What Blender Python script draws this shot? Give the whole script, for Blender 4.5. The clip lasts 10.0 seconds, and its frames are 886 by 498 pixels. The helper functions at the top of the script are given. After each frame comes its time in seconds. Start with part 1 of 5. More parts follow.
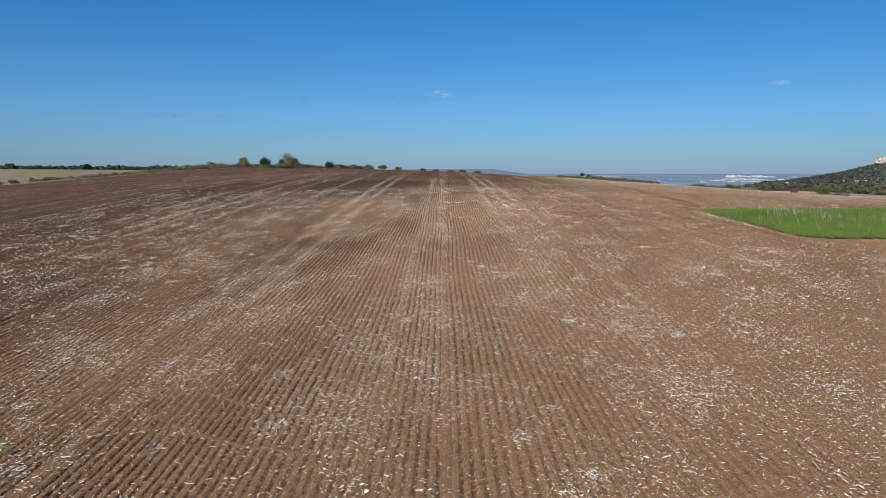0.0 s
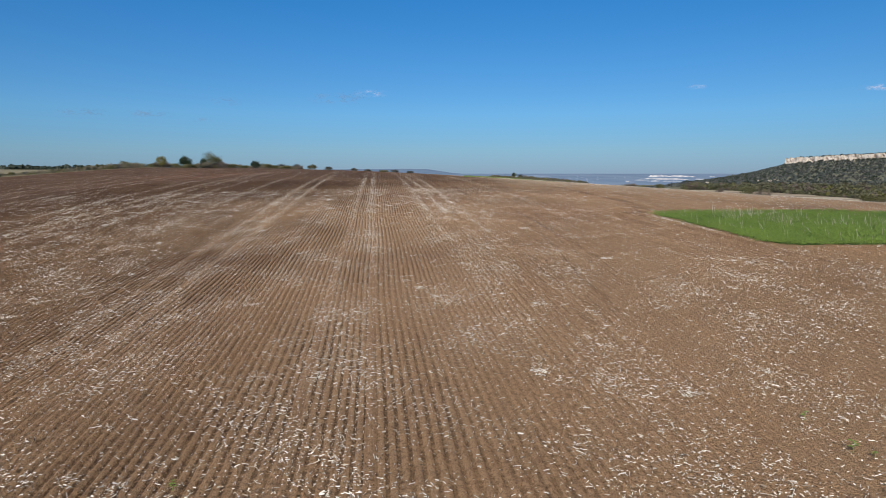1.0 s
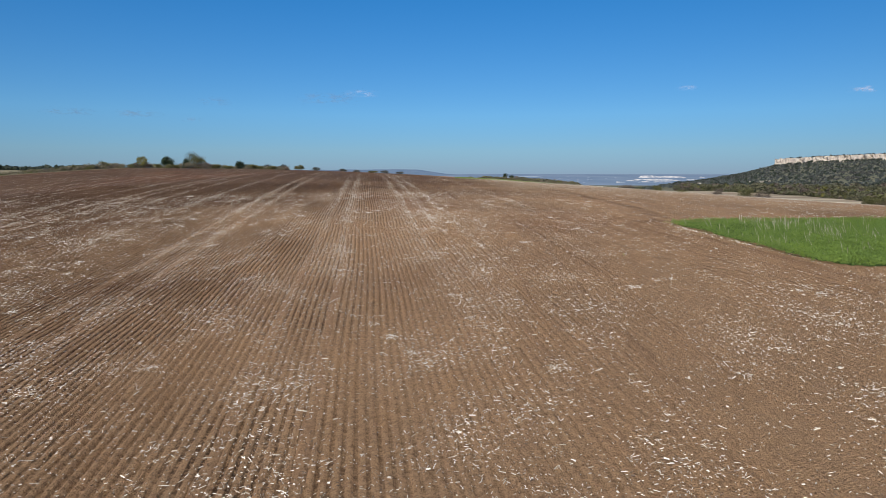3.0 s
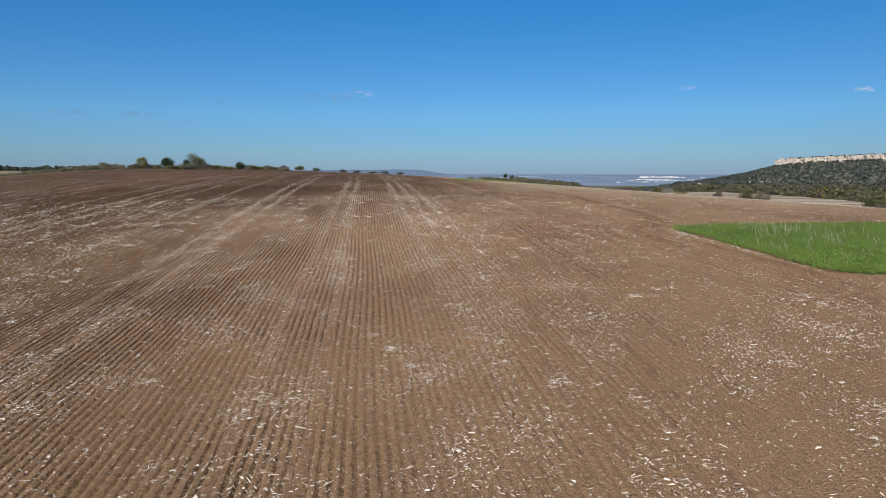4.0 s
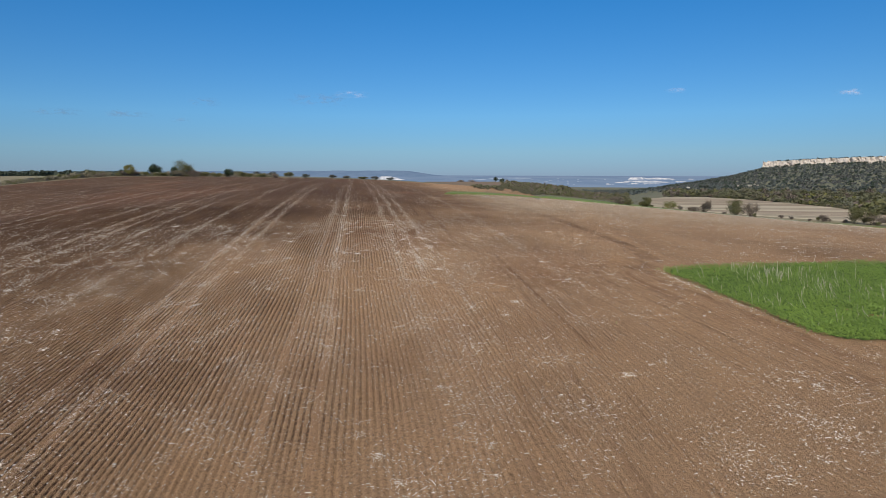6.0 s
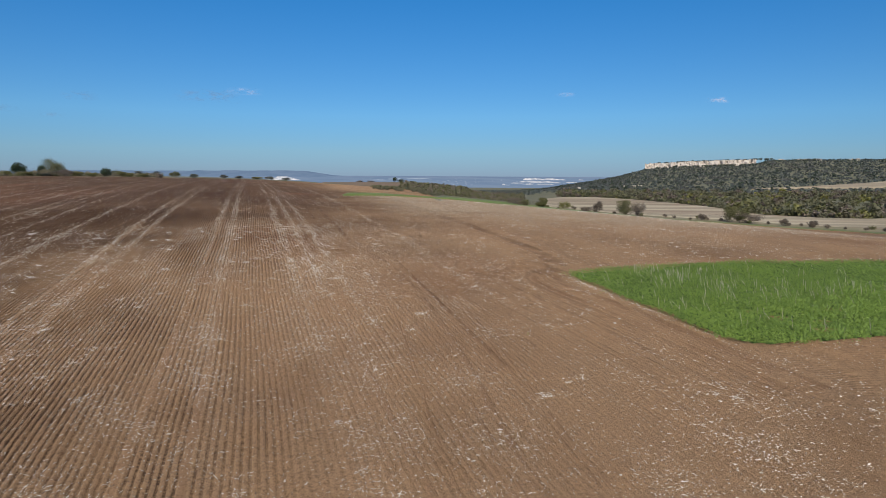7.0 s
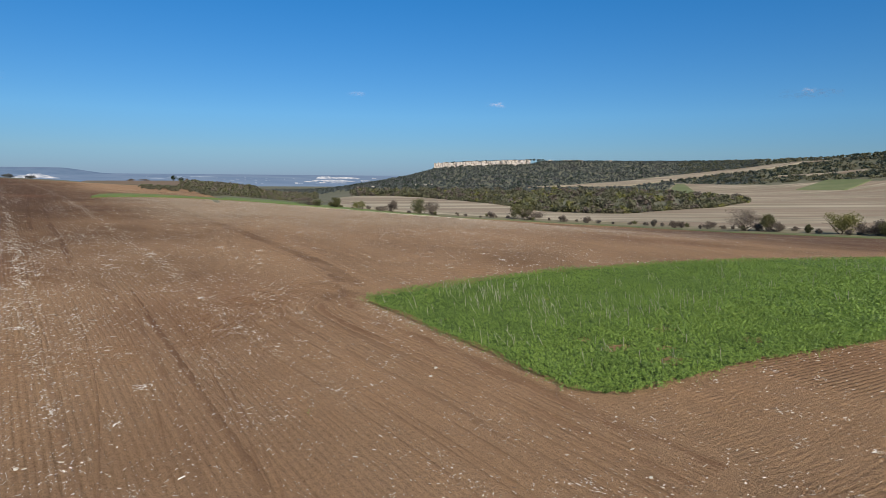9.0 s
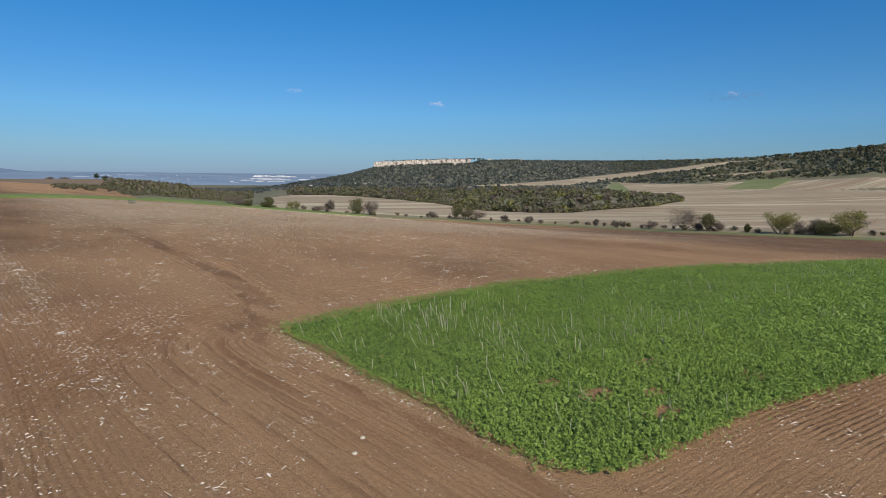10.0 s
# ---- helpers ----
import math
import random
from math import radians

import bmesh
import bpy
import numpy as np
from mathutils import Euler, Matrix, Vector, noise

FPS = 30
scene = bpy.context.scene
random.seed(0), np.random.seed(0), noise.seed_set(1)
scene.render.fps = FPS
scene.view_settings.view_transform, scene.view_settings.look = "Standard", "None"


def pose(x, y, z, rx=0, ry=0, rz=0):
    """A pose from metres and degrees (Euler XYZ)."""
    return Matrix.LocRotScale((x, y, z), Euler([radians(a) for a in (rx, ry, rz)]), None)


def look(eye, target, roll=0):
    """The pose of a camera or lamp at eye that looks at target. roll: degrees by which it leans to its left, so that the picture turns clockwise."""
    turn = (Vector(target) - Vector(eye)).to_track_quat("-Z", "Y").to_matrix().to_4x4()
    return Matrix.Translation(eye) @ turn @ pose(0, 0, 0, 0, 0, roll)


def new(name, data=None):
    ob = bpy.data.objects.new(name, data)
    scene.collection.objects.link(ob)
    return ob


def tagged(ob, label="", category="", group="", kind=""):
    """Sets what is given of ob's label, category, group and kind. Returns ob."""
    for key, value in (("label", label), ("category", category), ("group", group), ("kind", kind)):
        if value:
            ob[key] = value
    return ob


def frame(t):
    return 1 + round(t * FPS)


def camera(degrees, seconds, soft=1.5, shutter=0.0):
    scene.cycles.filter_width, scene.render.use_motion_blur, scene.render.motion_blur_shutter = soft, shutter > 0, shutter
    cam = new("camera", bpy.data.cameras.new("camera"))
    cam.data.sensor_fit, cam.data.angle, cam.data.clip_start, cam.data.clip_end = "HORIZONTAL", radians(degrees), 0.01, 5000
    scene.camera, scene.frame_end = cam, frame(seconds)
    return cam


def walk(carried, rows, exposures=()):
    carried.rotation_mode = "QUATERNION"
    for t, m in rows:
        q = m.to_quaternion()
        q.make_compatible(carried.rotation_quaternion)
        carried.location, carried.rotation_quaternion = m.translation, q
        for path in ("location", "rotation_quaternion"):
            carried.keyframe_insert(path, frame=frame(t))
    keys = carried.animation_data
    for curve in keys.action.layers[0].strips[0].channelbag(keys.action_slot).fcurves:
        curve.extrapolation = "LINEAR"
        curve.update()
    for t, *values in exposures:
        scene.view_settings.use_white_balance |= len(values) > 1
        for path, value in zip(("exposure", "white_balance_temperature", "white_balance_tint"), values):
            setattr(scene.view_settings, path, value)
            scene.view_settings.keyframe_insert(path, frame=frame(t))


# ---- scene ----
cam = camera(70.4, 10.0, soft=0.55)
# seconds, place, and turn (degrees, Euler XYZ) of the flown camera
PATH = [
    (0.0, 0.000, 0.001, 6.492, 83.103, 0.005, 0.000),
    (0.5, 0.038, 3.407, 6.440, 83.115, 0.040, -2.085),
    (1.0, 0.271, 6.750, 6.470, 83.100, 0.014, -6.093),
    (1.5, 0.734, 10.169, 6.551, 83.110, -0.010, -7.019),
    (2.0, 1.162, 12.927, 6.630, 83.105, -0.015, -6.981),
    (2.5, 1.408, 14.416, 6.645, 83.126, -0.015, -6.930),
    (4.0, 1.504, 14.706, 7.042, 83.150, -0.029, -6.885),
    (4.5, 1.515, 14.836, 8.078, 83.159, -0.058, -6.883),
    (5.0, 1.522, 14.925, 9.264, 83.190, -0.100, -6.881),
    (5.2, 1.540, 14.960, 9.640, 83.195, -0.115, -6.870),
    (6.3, 1.749, 16.500, 10.276, 83.243, -0.140, -9.225),
    (6.5, 1.825, 17.107, 10.302, 83.250, -0.165, -11.371),
    (7.0, 2.233, 18.918, 10.316, 83.280, -0.300, -16.910),
    (7.5, 2.927, 21.100, 10.312, 83.318, -0.390, -22.507),
    (8.0, 4.046, 23.436, 10.312, 83.320, -0.433, -27.869),
    (8.5, 5.532, 25.909, 10.317, 83.295, -0.490, -32.278),
    (9.0, 7.383, 28.471, 10.320, 83.280, -0.520, -35.443),
    (9.5, 9.472, 31.163, 10.347, 83.245, -0.590, -38.388),
    (10.0, 11.786, 33.958, 10.360, 83.224, -0.648, -40.836),
]
walk(cam, [(t, pose(x, y, z, rx, ry, rz)) for t, x, y, z, rx, ry, rz in PATH])

# ---- daylight ----
SUN_UP, SUN_FROM = 37.0, -163.0   # height over the horizon; bearing, from straight ahead, clockwise
world = bpy.data.worlds.new("world")
scene.world = world
world.use_nodes = True
wt = world.node_tree
sky = wt.nodes.new("ShaderNodeTexSky")
sky.sky_type, sky.sun_disc = "NISHITA", False
sky.sun_elevation, sky.sun_rotation = radians(SUN_UP), radians(SUN_FROM)
sky.altitude, sky.air_density, sky.dust_density, sky.ozone_density = 1200, 1.0, 0.0, 4.0
# clear autumn air: a deep blue that pales towards the horizon
high = wt.nodes.new("ShaderNodeSeparateXYZ")
wt.links.new(wt.nodes.new("ShaderNodeTexCoord").outputs["Generated"], high.inputs[0])
tint = wt.nodes.new("ShaderNodeValToRGB")
wt.links.new(high.outputs["Z"], tint.inputs[0])
tint.color_ramp.elements[0].position, tint.color_ramp.elements[0].color = 0.0, (0.225, 0.325, 0.56, 1)
tint.color_ramp.elements[1].position, tint.color_ramp.elements[1].color = 0.30, (0.15, 0.675, 1.0, 1)
low_air = tint.color_ramp.elements.new(0.09)
low_air.color = (0.338, 0.59, 0.775, 1)
haze_air = tint.color_ramp.elements.new(0.035)
haze_air.color = (0.312, 0.452, 0.615, 1)
blue = wt.nodes.new("ShaderNodeMix")
blue.data_type, blue.blend_type = "RGBA", "MULTIPLY"
blue.inputs[0].default_value = 1.0
wt.links.new(sky.outputs["Color"], blue.inputs[6])
wt.links.new(tint.outputs["Color"], blue.inputs[7])
wt.links.new(blue.outputs[2], wt.nodes["Background"].inputs["Color"])
wt.nodes["Background"].inputs["Strength"].default_value = 0.093
sun = new("sun", bpy.data.lights.new("sun", "SUN"))
sun.data.energy, sun.data.angle, sun.data.color = 5.0, radians(0.53), (1.0, 0.94, 0.85)
sun_way = Vector((math.sin(radians(SUN_FROM)) * math.cos(radians(SUN_UP)), math.cos(radians(SUN_FROM)) * math.cos(radians(SUN_UP)), math.sin(radians(SUN_UP))))
sun.matrix_world = look(sun_way * 300, (0, 0, 0))
scene.view_settings.exposure = 0.2


# ---- node helpers ----
class Mat:
    """A material under work: small helpers for its nodes."""

    def __init__(self, name, rough=0.9, spec=0.2):
        self.m = bpy.data.materials.new(name)
        self.m.use_nodes = True
        self.t = self.m.node_tree
        self.b = self.t.nodes["Principled BSDF"]
        self.b.inputs["Roughness"].default_value = rough
        self.b.inputs["Specular IOR Level"].default_value = spec

    def put(self, sock, v):
        if isinstance(v, bpy.types.NodeSocket):
            self.t.links.new(v, sock)
        elif hasattr(sock.default_value, "__len__") and not hasattr(v, "__len__"):
            sock.default_value = (v,) * len(sock.default_value)
        elif hasattr(sock.default_value, "__len__") and len(sock.default_value) == 4 and len(v) == 3:
            sock.default_value = (*v, 1)
        else:
            sock.default_value = v

    def place(self):
        return self.t.nodes.new("ShaderNodeNewGeometry").outputs["Position"]

    def island(self):
        return self.t.nodes.new("ShaderNodeNewGeometry").outputs["Random Per Island"]

    def whole(self):
        return self.t.nodes.new("ShaderNodeObjectInfo").outputs["Random"]

    def split(self, v):
        n = self.t.nodes.new("ShaderNodeSeparateXYZ")
        self.put(n.inputs[0], v)
        return n.outputs

    def join(self, x, y, z):
        n = self.t.nodes.new("ShaderNodeCombineXYZ")
        for s, v in zip(n.inputs, (x, y, z)):
            self.put(s, v)
        return n.outputs[0]

    def noise(self, scale, detail=3.0, rough=0.55, at=None, stretch=(1, 1, 1)):
        n = self.t.nodes.new("ShaderNodeTexNoise")
        mp = self.t.nodes.new("ShaderNodeMapping")
        mp.inputs["Scale"].default_value = stretch
        self.put(mp.inputs["Vector"], at if at is not None else self.place())
        self.put(n.inputs["Vector"], mp.outputs[0])
        n.inputs["Scale"].default_value, n.inputs["Detail"].default_value, n.inputs["Roughness"].default_value = scale, detail, rough
        return n.outputs["Fac"]

    def cells(self, scale, at=None, stretch=(1, 1, 1), out="Distance"):
        n = self.t.nodes.new("ShaderNodeTexVoronoi")
        mp = self.t.nodes.new("ShaderNodeMapping")
        mp.inputs["Scale"].default_value = stretch
        self.put(mp.inputs["Vector"], at if at is not None else self.place())
        self.put(n.inputs["Vector"], mp.outputs[0])
        n.inputs["Scale"].default_value = scale
        return n.outputs[out]

    def maths(self, op, a, b=0.0, c=0.0):
        n = self.t.nodes.new("ShaderNodeMath")
        n.operation = op
        for s, v in zip(n.inputs, (a, b, c)):
            self.put(s, v)
        return n.outputs[0]

    def ramp(self, v, lo, hi, a=0.0, b=1.0):
        n = self.t.nodes.new("ShaderNodeMapRange")
        n.interpolation_type = "SMOOTHSTEP"
        for s, x in zip(n.inputs, (v, lo, hi, a, b)):
            self.put(s, x)
        return n.outputs[0]

    def mix(self, f, a, b, how="MIX"):
        n = self.t.nodes.new("ShaderNodeMix")
        n.data_type, n.blend_type = "RGBA", how
        self.put(n.inputs[0], f)
        self.put(n.inputs[6], a)
        self.put(n.inputs[7], b)
        return n.outputs[2]

    def bump(self, h, dist, strength=1.0):
        n = self.t.nodes.new("ShaderNodeBump")
        n.inputs["Distance"].default_value, n.inputs["Strength"].default_value = dist, strength
        self.put(n.inputs["Height"], h)
        self.t.links.new(n.outputs[0], self.b.inputs["Normal"])

    def colour(self, c):
        self.put(self.b.inputs["Base Color"], c)
        return self

    def glow(self, c, strength):
        self.put(self.b.inputs["Emission Color"], c)
        self.b.inputs["Emission Strength"].default_value = strength
        return self


# ---- relief of the land ----
MID = (12.0, 34.0)
FURROW = 0.25


def sstep(a, b, v):
    t = np.clip((v - a) / (b - a), 0, 1)
    return t * t * (3 - 2 * t)


def bearing(x, y):
    return np.degrees(np.arctan2(x - MID[0], y - MID[1])), np.hypot(x - MID[0], y - MID[1])


def field_height(x, y):
    """The gentle swell of the ploughed plateau."""
    u, v = np.clip(x, -130, 178) / 100, np.clip(y, -60, 305) / 100
    return (-0.57 + 4.261 * v + 1.782 * v**2 - 1.45 * v**3 + 0.153 * v**4 + 0.023 * v**5
            + u * (3.045 - 1.323 * v - 1.334 * v**2 + 0.064 * v**3 + 0.087 * v**4) + u**2 * (-1.682 - 3.129 * v + 0.033 * v**2 + 0.289 * v**3)
            + u**3 * (-1.309 + 0.408 * v + 0.067 * v**2) + u**4 * (0.917 + 0.031 * v) + 0.059 * u**5)


def field_edge(az):
    """How far the ploughed field reaches from MID on a bearing."""
    return np.interp(az, [-180, -120, -75, -52, -42, -34, -28, -22, -16, -8, 0, 13.0, 15.5, 21.7, 31.2, 41.4, 51.5, 61, 69.5, 75.7, 90, 120, 180],
                     [120, 130, 140, 165, 185, 215, 262, 300, 318, 330, 380, 330, 166, 188, 216, 228, 208, 172, 156, 150, 148, 140, 120])


def skyline(az):
    """Distance and height of the wooded table mountain's rim on a bearing."""
    far = np.interp(az, [20, 50, 60, 67, 75, 95], [1900, 1900, 1650, 1350, 1050, 950])
    up = np.interp(az, [18, 23.5, 26.4, 29.3, 32.2, 34.6, 37, 43.4, 44.2, 47, 51.3, 57.5, 62.9, 67.1, 69, 71.7, 75, 90, 120],
                   [-1.45, -1.33, -1.14, -0.66, -0.13, 0.56, 0.76, 0.98, 1.28, 1.3, 1.32, 1.3, 1.42, 1.6, 1.8, 2.02, 2.4, 2.8, 1.0])
    return far, 10.3 + far * np.tan(np.radians(up))


def ground_height(x, y):
    x, y = np.asarray(x, float), np.asarray(y, float)
    az, d = bearing(x, y)
    # past the field's edge the land levels out
    edge = field_edge(az)
    calm = np.where((az > -9) & (az < 15), 1.0, np.where(az < 0, 0.05, 0.3))
    dc = np.where(d > edge, edge + (d - edge) * calm, d)
    near = field_height(MID[0] + dc * np.sin(np.radians(az)), MID[1] + dc * np.cos(np.radians(az)))
    # front: falls to the low plain, which climbs again to the horizon
    front = np.interp(d, [300, 700, 1300, 2500, 4750], [-6, -20, -36, -38, -2.5])
    # a brown rise and a scrubby knoll beyond the plateau
    crest = np.interp(az, [3, 5.5, 9, 12.5, 14.5, 16.7, 18.6, 19.4, 21.9, 25, 28], [-20, 0.2, 0.3, 0.5, -2.3, -4.3, -6.8, -12, -15, -21, -30])
    front = np.maximum(front, np.where((az > 2) & (az < 29), crest - np.where(d < 820, (820 - d) * 0.04, (d - 820) * 0.09), -60))
    left = np.where(az < 0, 8.2, 2.0) + 0 * d
    far, rim = skyline(az)
    t = np.clip((d - 800) / (far - 800), 0, 1)
    right = -7.5 + (rim + 7.5) * t**1.25 + 6 * sstep(0, 1, (az - 58) / 20) * sstep(500, 850, d) * (1 - t)
    beyond = sstep(far + 150, far + 600, d) * sstep(48, 38, az)
    right = right * (1 - beyond) + front * beyond
    a = sstep(20.5, 28, az)
    out = front * (1 - a) + right * a
    b = sstep(-15, -21, az)
    out = out * (1 - b) + left * b
    c = sstep(105, 150, az)
    out = out * (1 - c) + left * c
    start = np.interp(az, [-180, -40, -24, -10, 4, 6, 12, 15.5, 22, 27, 31, 41, 51, 61, 75, 110, 180], [260, 260, 345, 470, 460, 380, 350, 216, 226, 250, 225, 235, 215, 180, 165, 165, 260])
    w = sstep(start, start + 110, d)
    return near * (1 - w) + out * w


def height(x, y):
    return float(ground_height(x, y))


def land(az, d, lift=0.0):
    """A point of the land on a bearing and distance from MID."""
    x, y = MID[0] + d * math.sin(radians(az)), MID[1] + d * math.cos(radians(az))
    return x, y, height(x, y) + lift


# ---- mesh helpers ----
def mesh_of(name, verts, faces, mats, smooth=False, idx=None):
    """A mesh from arrays; faces all of one count of corners."""
    me = bpy.data.meshes.new(name)
    verts, faces = np.asarray(verts, np.float32), np.asarray(faces, np.int32)
    n, k = faces.shape
    me.vertices.add(len(verts))
    me.vertices.foreach_set("co", verts.ravel())
    me.loops.add(n * k)
    me.loops.foreach_set("vertex_index", faces.ravel())
    me.polygons.add(n)
    me.polygons.foreach_set("loop_start", np.arange(0, n * k, k, dtype=np.int32))
    me.polygons.foreach_set("use_smooth", np.full(n, smooth))
    if idx is not None:
        me.polygons.foreach_set("material_index", np.asarray(idx, np.int32))
    for m in mats if isinstance(mats, (list, tuple)) else [mats]:
        me.materials.append(m)
    me.update(calc_edges=True)
    me.validate()
    return me


def grid_mesh(name, X, Y, Z, mat, wrap=False):
    r, c = X.shape
    i = np.arange(r * c).reshape(r, c)
    if wrap:
        i = np.concatenate([i, i[:, :1]], 1)
    f = np.stack([i[:-1, :-1], i[:-1, 1:], i[1:, 1:], i[1:, :-1]], -1).reshape(-1, 4)
    return mesh_of(name, np.stack([X, Y, Z], -1).reshape(-1, 3), f, mat, True)


def sheet(name, az0, az1, step, inner, outer, rings, mat, lift, label, power=1.0):
    """A strip of land cover between two distances, given as functions of the bearing, laid on the ground."""
    az = np.linspace(az0, az1, max(2, int((az1 - az0) / step)))
    t = np.linspace(0, 1, rings) ** power
    t = np.concatenate([[0.0, 0.012 + 0.02 / rings], t[1:]])   # the near edge dips into the soil
    A, T = np.meshgrid(az, t)
    D = inner(A) * (1 - T) + outer(A) * T
    X, Y = MID[0] + D * np.sin(np.radians(A)), MID[1] + D * np.cos(np.radians(A))
    ob = new(name, grid_mesh(name, X[::-1], Y[::-1], (ground_height(X, Y) + np.where(T == 0, -0.12, lift))[::-1], mat))
    return tagged(ob, label, "", "", "structure")


def knots(az, d):
    return lambda a: np.interp(a, az, d)


def thing(name, at, label, category, group="", kind=""):
    ob = new(name)
    ob.empty_display_size = 0.3
    ob.location = at
    return tagged(ob, label, category, group, kind)


def part(name, me, parent, label=""):
    ob = new(name, me)
    ob.parent = parent
    if label:
        ob["label"] = label
    return ob


# ---- materials ----
BANDS = (-95.0, -86.0, -78.0, -70.0, -62.0, -56.0, -50.0, -45.0, -42.0, -33.0, -28.6, -26.4, -22.8, -17.2, -10.9, -9.0, -1.8, -0.2, 5.2, 6.9, 8.5, 17.4)   # straw rows, by x


def row_phase(x, y):
    """Across-the-rows coordinate: rows run ahead in the main field, and along the crop's borders south and north of it."""
    main = x + 0.05 * np.sin(0.21 * y + 0.5 * x) + 0.04 * np.sin(0.047 * y + 1.3 * x)
    cross = y + 0.12 * x + 0.05 * np.sin(0.23 * x)
    south = sstep(-0.15, 0.15, x - 25.6) * sstep(0.2, -0.2, y - 43.4)
    north = sstep(-0.3, 0.3, x - 28.5 - 0.12 * (y - 64)) * sstep(-0.3, 0.3, y - 63)
    return main, cross, np.maximum(south, north)


def soil_material(name, grooves=1.0, wheel=None):
    """Worked earth; wheel: the tone of a flattened wheel track."""
    m = Mat(name, 0.95, 0.1)
    p = m.place()
    x, y, z = m.split(p)
    big = m.noise(0.05, 3, 0.6, p)
    mid = m.noise(0.6, 4, 0.6, p, (1, 0.2, 1))
    fine = m.noise(7.0, 5, 0.7, p)
    grit = m.noise(30.0, 3, 0.75, p)
    speck = m.noise(17.0, 4, 0.8, p)
    # dry falls with distance (away): furrow shade painted into the far soil
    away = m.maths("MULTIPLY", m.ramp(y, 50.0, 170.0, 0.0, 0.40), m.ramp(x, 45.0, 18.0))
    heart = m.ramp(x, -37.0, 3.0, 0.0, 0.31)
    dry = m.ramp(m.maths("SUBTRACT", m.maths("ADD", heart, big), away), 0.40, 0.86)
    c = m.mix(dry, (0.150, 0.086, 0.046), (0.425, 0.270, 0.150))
    c = m.mix(m.ramp(mid, 0.3, 0.75, 0.0, 0.5), c, (0.370, 0.248, 0.145))
    even = m.ramp(x, 3.0, 11.0, 1.0, 0.55)
    c = m.mix(m.ramp(m.noise(24.0, 2, 0.6, p), 0.52, 0.62, 0.0, 0.45), c, (0.090, 0.048, 0.026))
    c = m.mix(m.maths("MULTIPLY", even, m.ramp(fine, 0.45, 0.68, 0.0, 0.55)), c, (0.085, 0.045, 0.024))
    c = m.mix(m.ramp(grit, 0.5, 0.68, 0.0, 0.65), c, (0.42, 0.29, 0.175))
    if wheel:
        c = m.mix(m.ramp(mid, 0.25, 0.75, 0.15, 0.6), c, wheel)
    c = m.mix(m.maths("MULTIPLY", even, m.ramp(speck, 0.57, 0.67, 0.0, 0.6)), c, (0.072, 0.039, 0.022))
    # darker soil to the west and up the rise, missing furrow shade painted in with it
    shade_tone = m.maths("MAXIMUM", m.ramp(x, -7.0, -42.0, 0.0, 0.95), m.maths("MULTIPLY", m.ramp(y, 62.0, 125.0), m.ramp(x, 30.0, 8.0)))
    c = m.mix(m.maths("MULTIPLY", shade_tone, m.ramp(big, 0.3, 0.7, 0.85, 0.6)), c, (0.084, 0.046, 0.025))
    # red-brown damp stretches
    c = m.mix(m.ramp(m.noise(0.028, 2, 0.5, p, (1, 0.6, 1)), 0.52, 0.68, 0, 0.45), c, (0.205, 0.100, 0.054))
    # dark grooves between the drill rows: furrow shade painted into the colour
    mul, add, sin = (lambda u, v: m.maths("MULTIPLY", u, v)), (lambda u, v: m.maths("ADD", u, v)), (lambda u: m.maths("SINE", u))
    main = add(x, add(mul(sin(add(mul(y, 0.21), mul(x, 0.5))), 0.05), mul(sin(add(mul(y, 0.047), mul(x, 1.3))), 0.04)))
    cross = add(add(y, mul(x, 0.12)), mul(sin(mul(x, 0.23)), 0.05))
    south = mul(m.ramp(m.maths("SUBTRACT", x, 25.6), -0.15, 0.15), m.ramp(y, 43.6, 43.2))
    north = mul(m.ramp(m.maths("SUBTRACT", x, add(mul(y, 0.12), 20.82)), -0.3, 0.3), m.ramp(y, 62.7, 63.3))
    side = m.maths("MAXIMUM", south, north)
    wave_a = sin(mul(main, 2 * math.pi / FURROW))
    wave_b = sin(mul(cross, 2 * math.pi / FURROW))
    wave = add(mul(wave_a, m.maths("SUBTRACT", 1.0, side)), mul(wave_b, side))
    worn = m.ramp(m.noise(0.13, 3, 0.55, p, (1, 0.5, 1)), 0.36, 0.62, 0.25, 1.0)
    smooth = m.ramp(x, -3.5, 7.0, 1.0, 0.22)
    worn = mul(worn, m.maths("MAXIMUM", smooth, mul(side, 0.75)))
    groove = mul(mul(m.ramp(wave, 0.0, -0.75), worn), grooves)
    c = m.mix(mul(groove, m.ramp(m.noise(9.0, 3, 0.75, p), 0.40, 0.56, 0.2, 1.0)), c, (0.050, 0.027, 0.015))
    # dark damp scars
    for sx, sy, sr in ((24.2, 63.6, 2.6), (1.3, 215.0, 7.0)):
        far = m.maths("SQRT", add(m.maths("POWER", m.maths("SUBTRACT", x, sx), 2.0), m.maths("POWER", mul(m.maths("SUBTRACT", y, sy), 0.8), 2.0)))
        c = m.mix(m.ramp(add(far, mul(fine, 2.2)), sr + 0.6, sr * 0.3, 0.0, 0.5), c, (0.105, 0.060, 0.036))
    # straw-bleached soil before the verge, and a dark worked border by the hedge
    wide = m.ramp(add(mul(x, 0.25), add(y, mul(big, 16.0))), 108.0, 136.0, 0.0, 0.8)
    wide = mul(mul(wide, mul(m.ramp(x, 19.0, 33.0), m.ramp(x, 160.0, 105.0))), m.ramp(m.maths("SUBTRACT", y, mul(x, 0.89)), 147.0, 139.0))
    c = m.mix(mul(wide, m.ramp(m.noise(0.09, 3, 0.6, p, (0.5, 1, 1)), 0.28, 0.58, 0.2, 0.68)), c, (0.40, 0.315, 0.21))
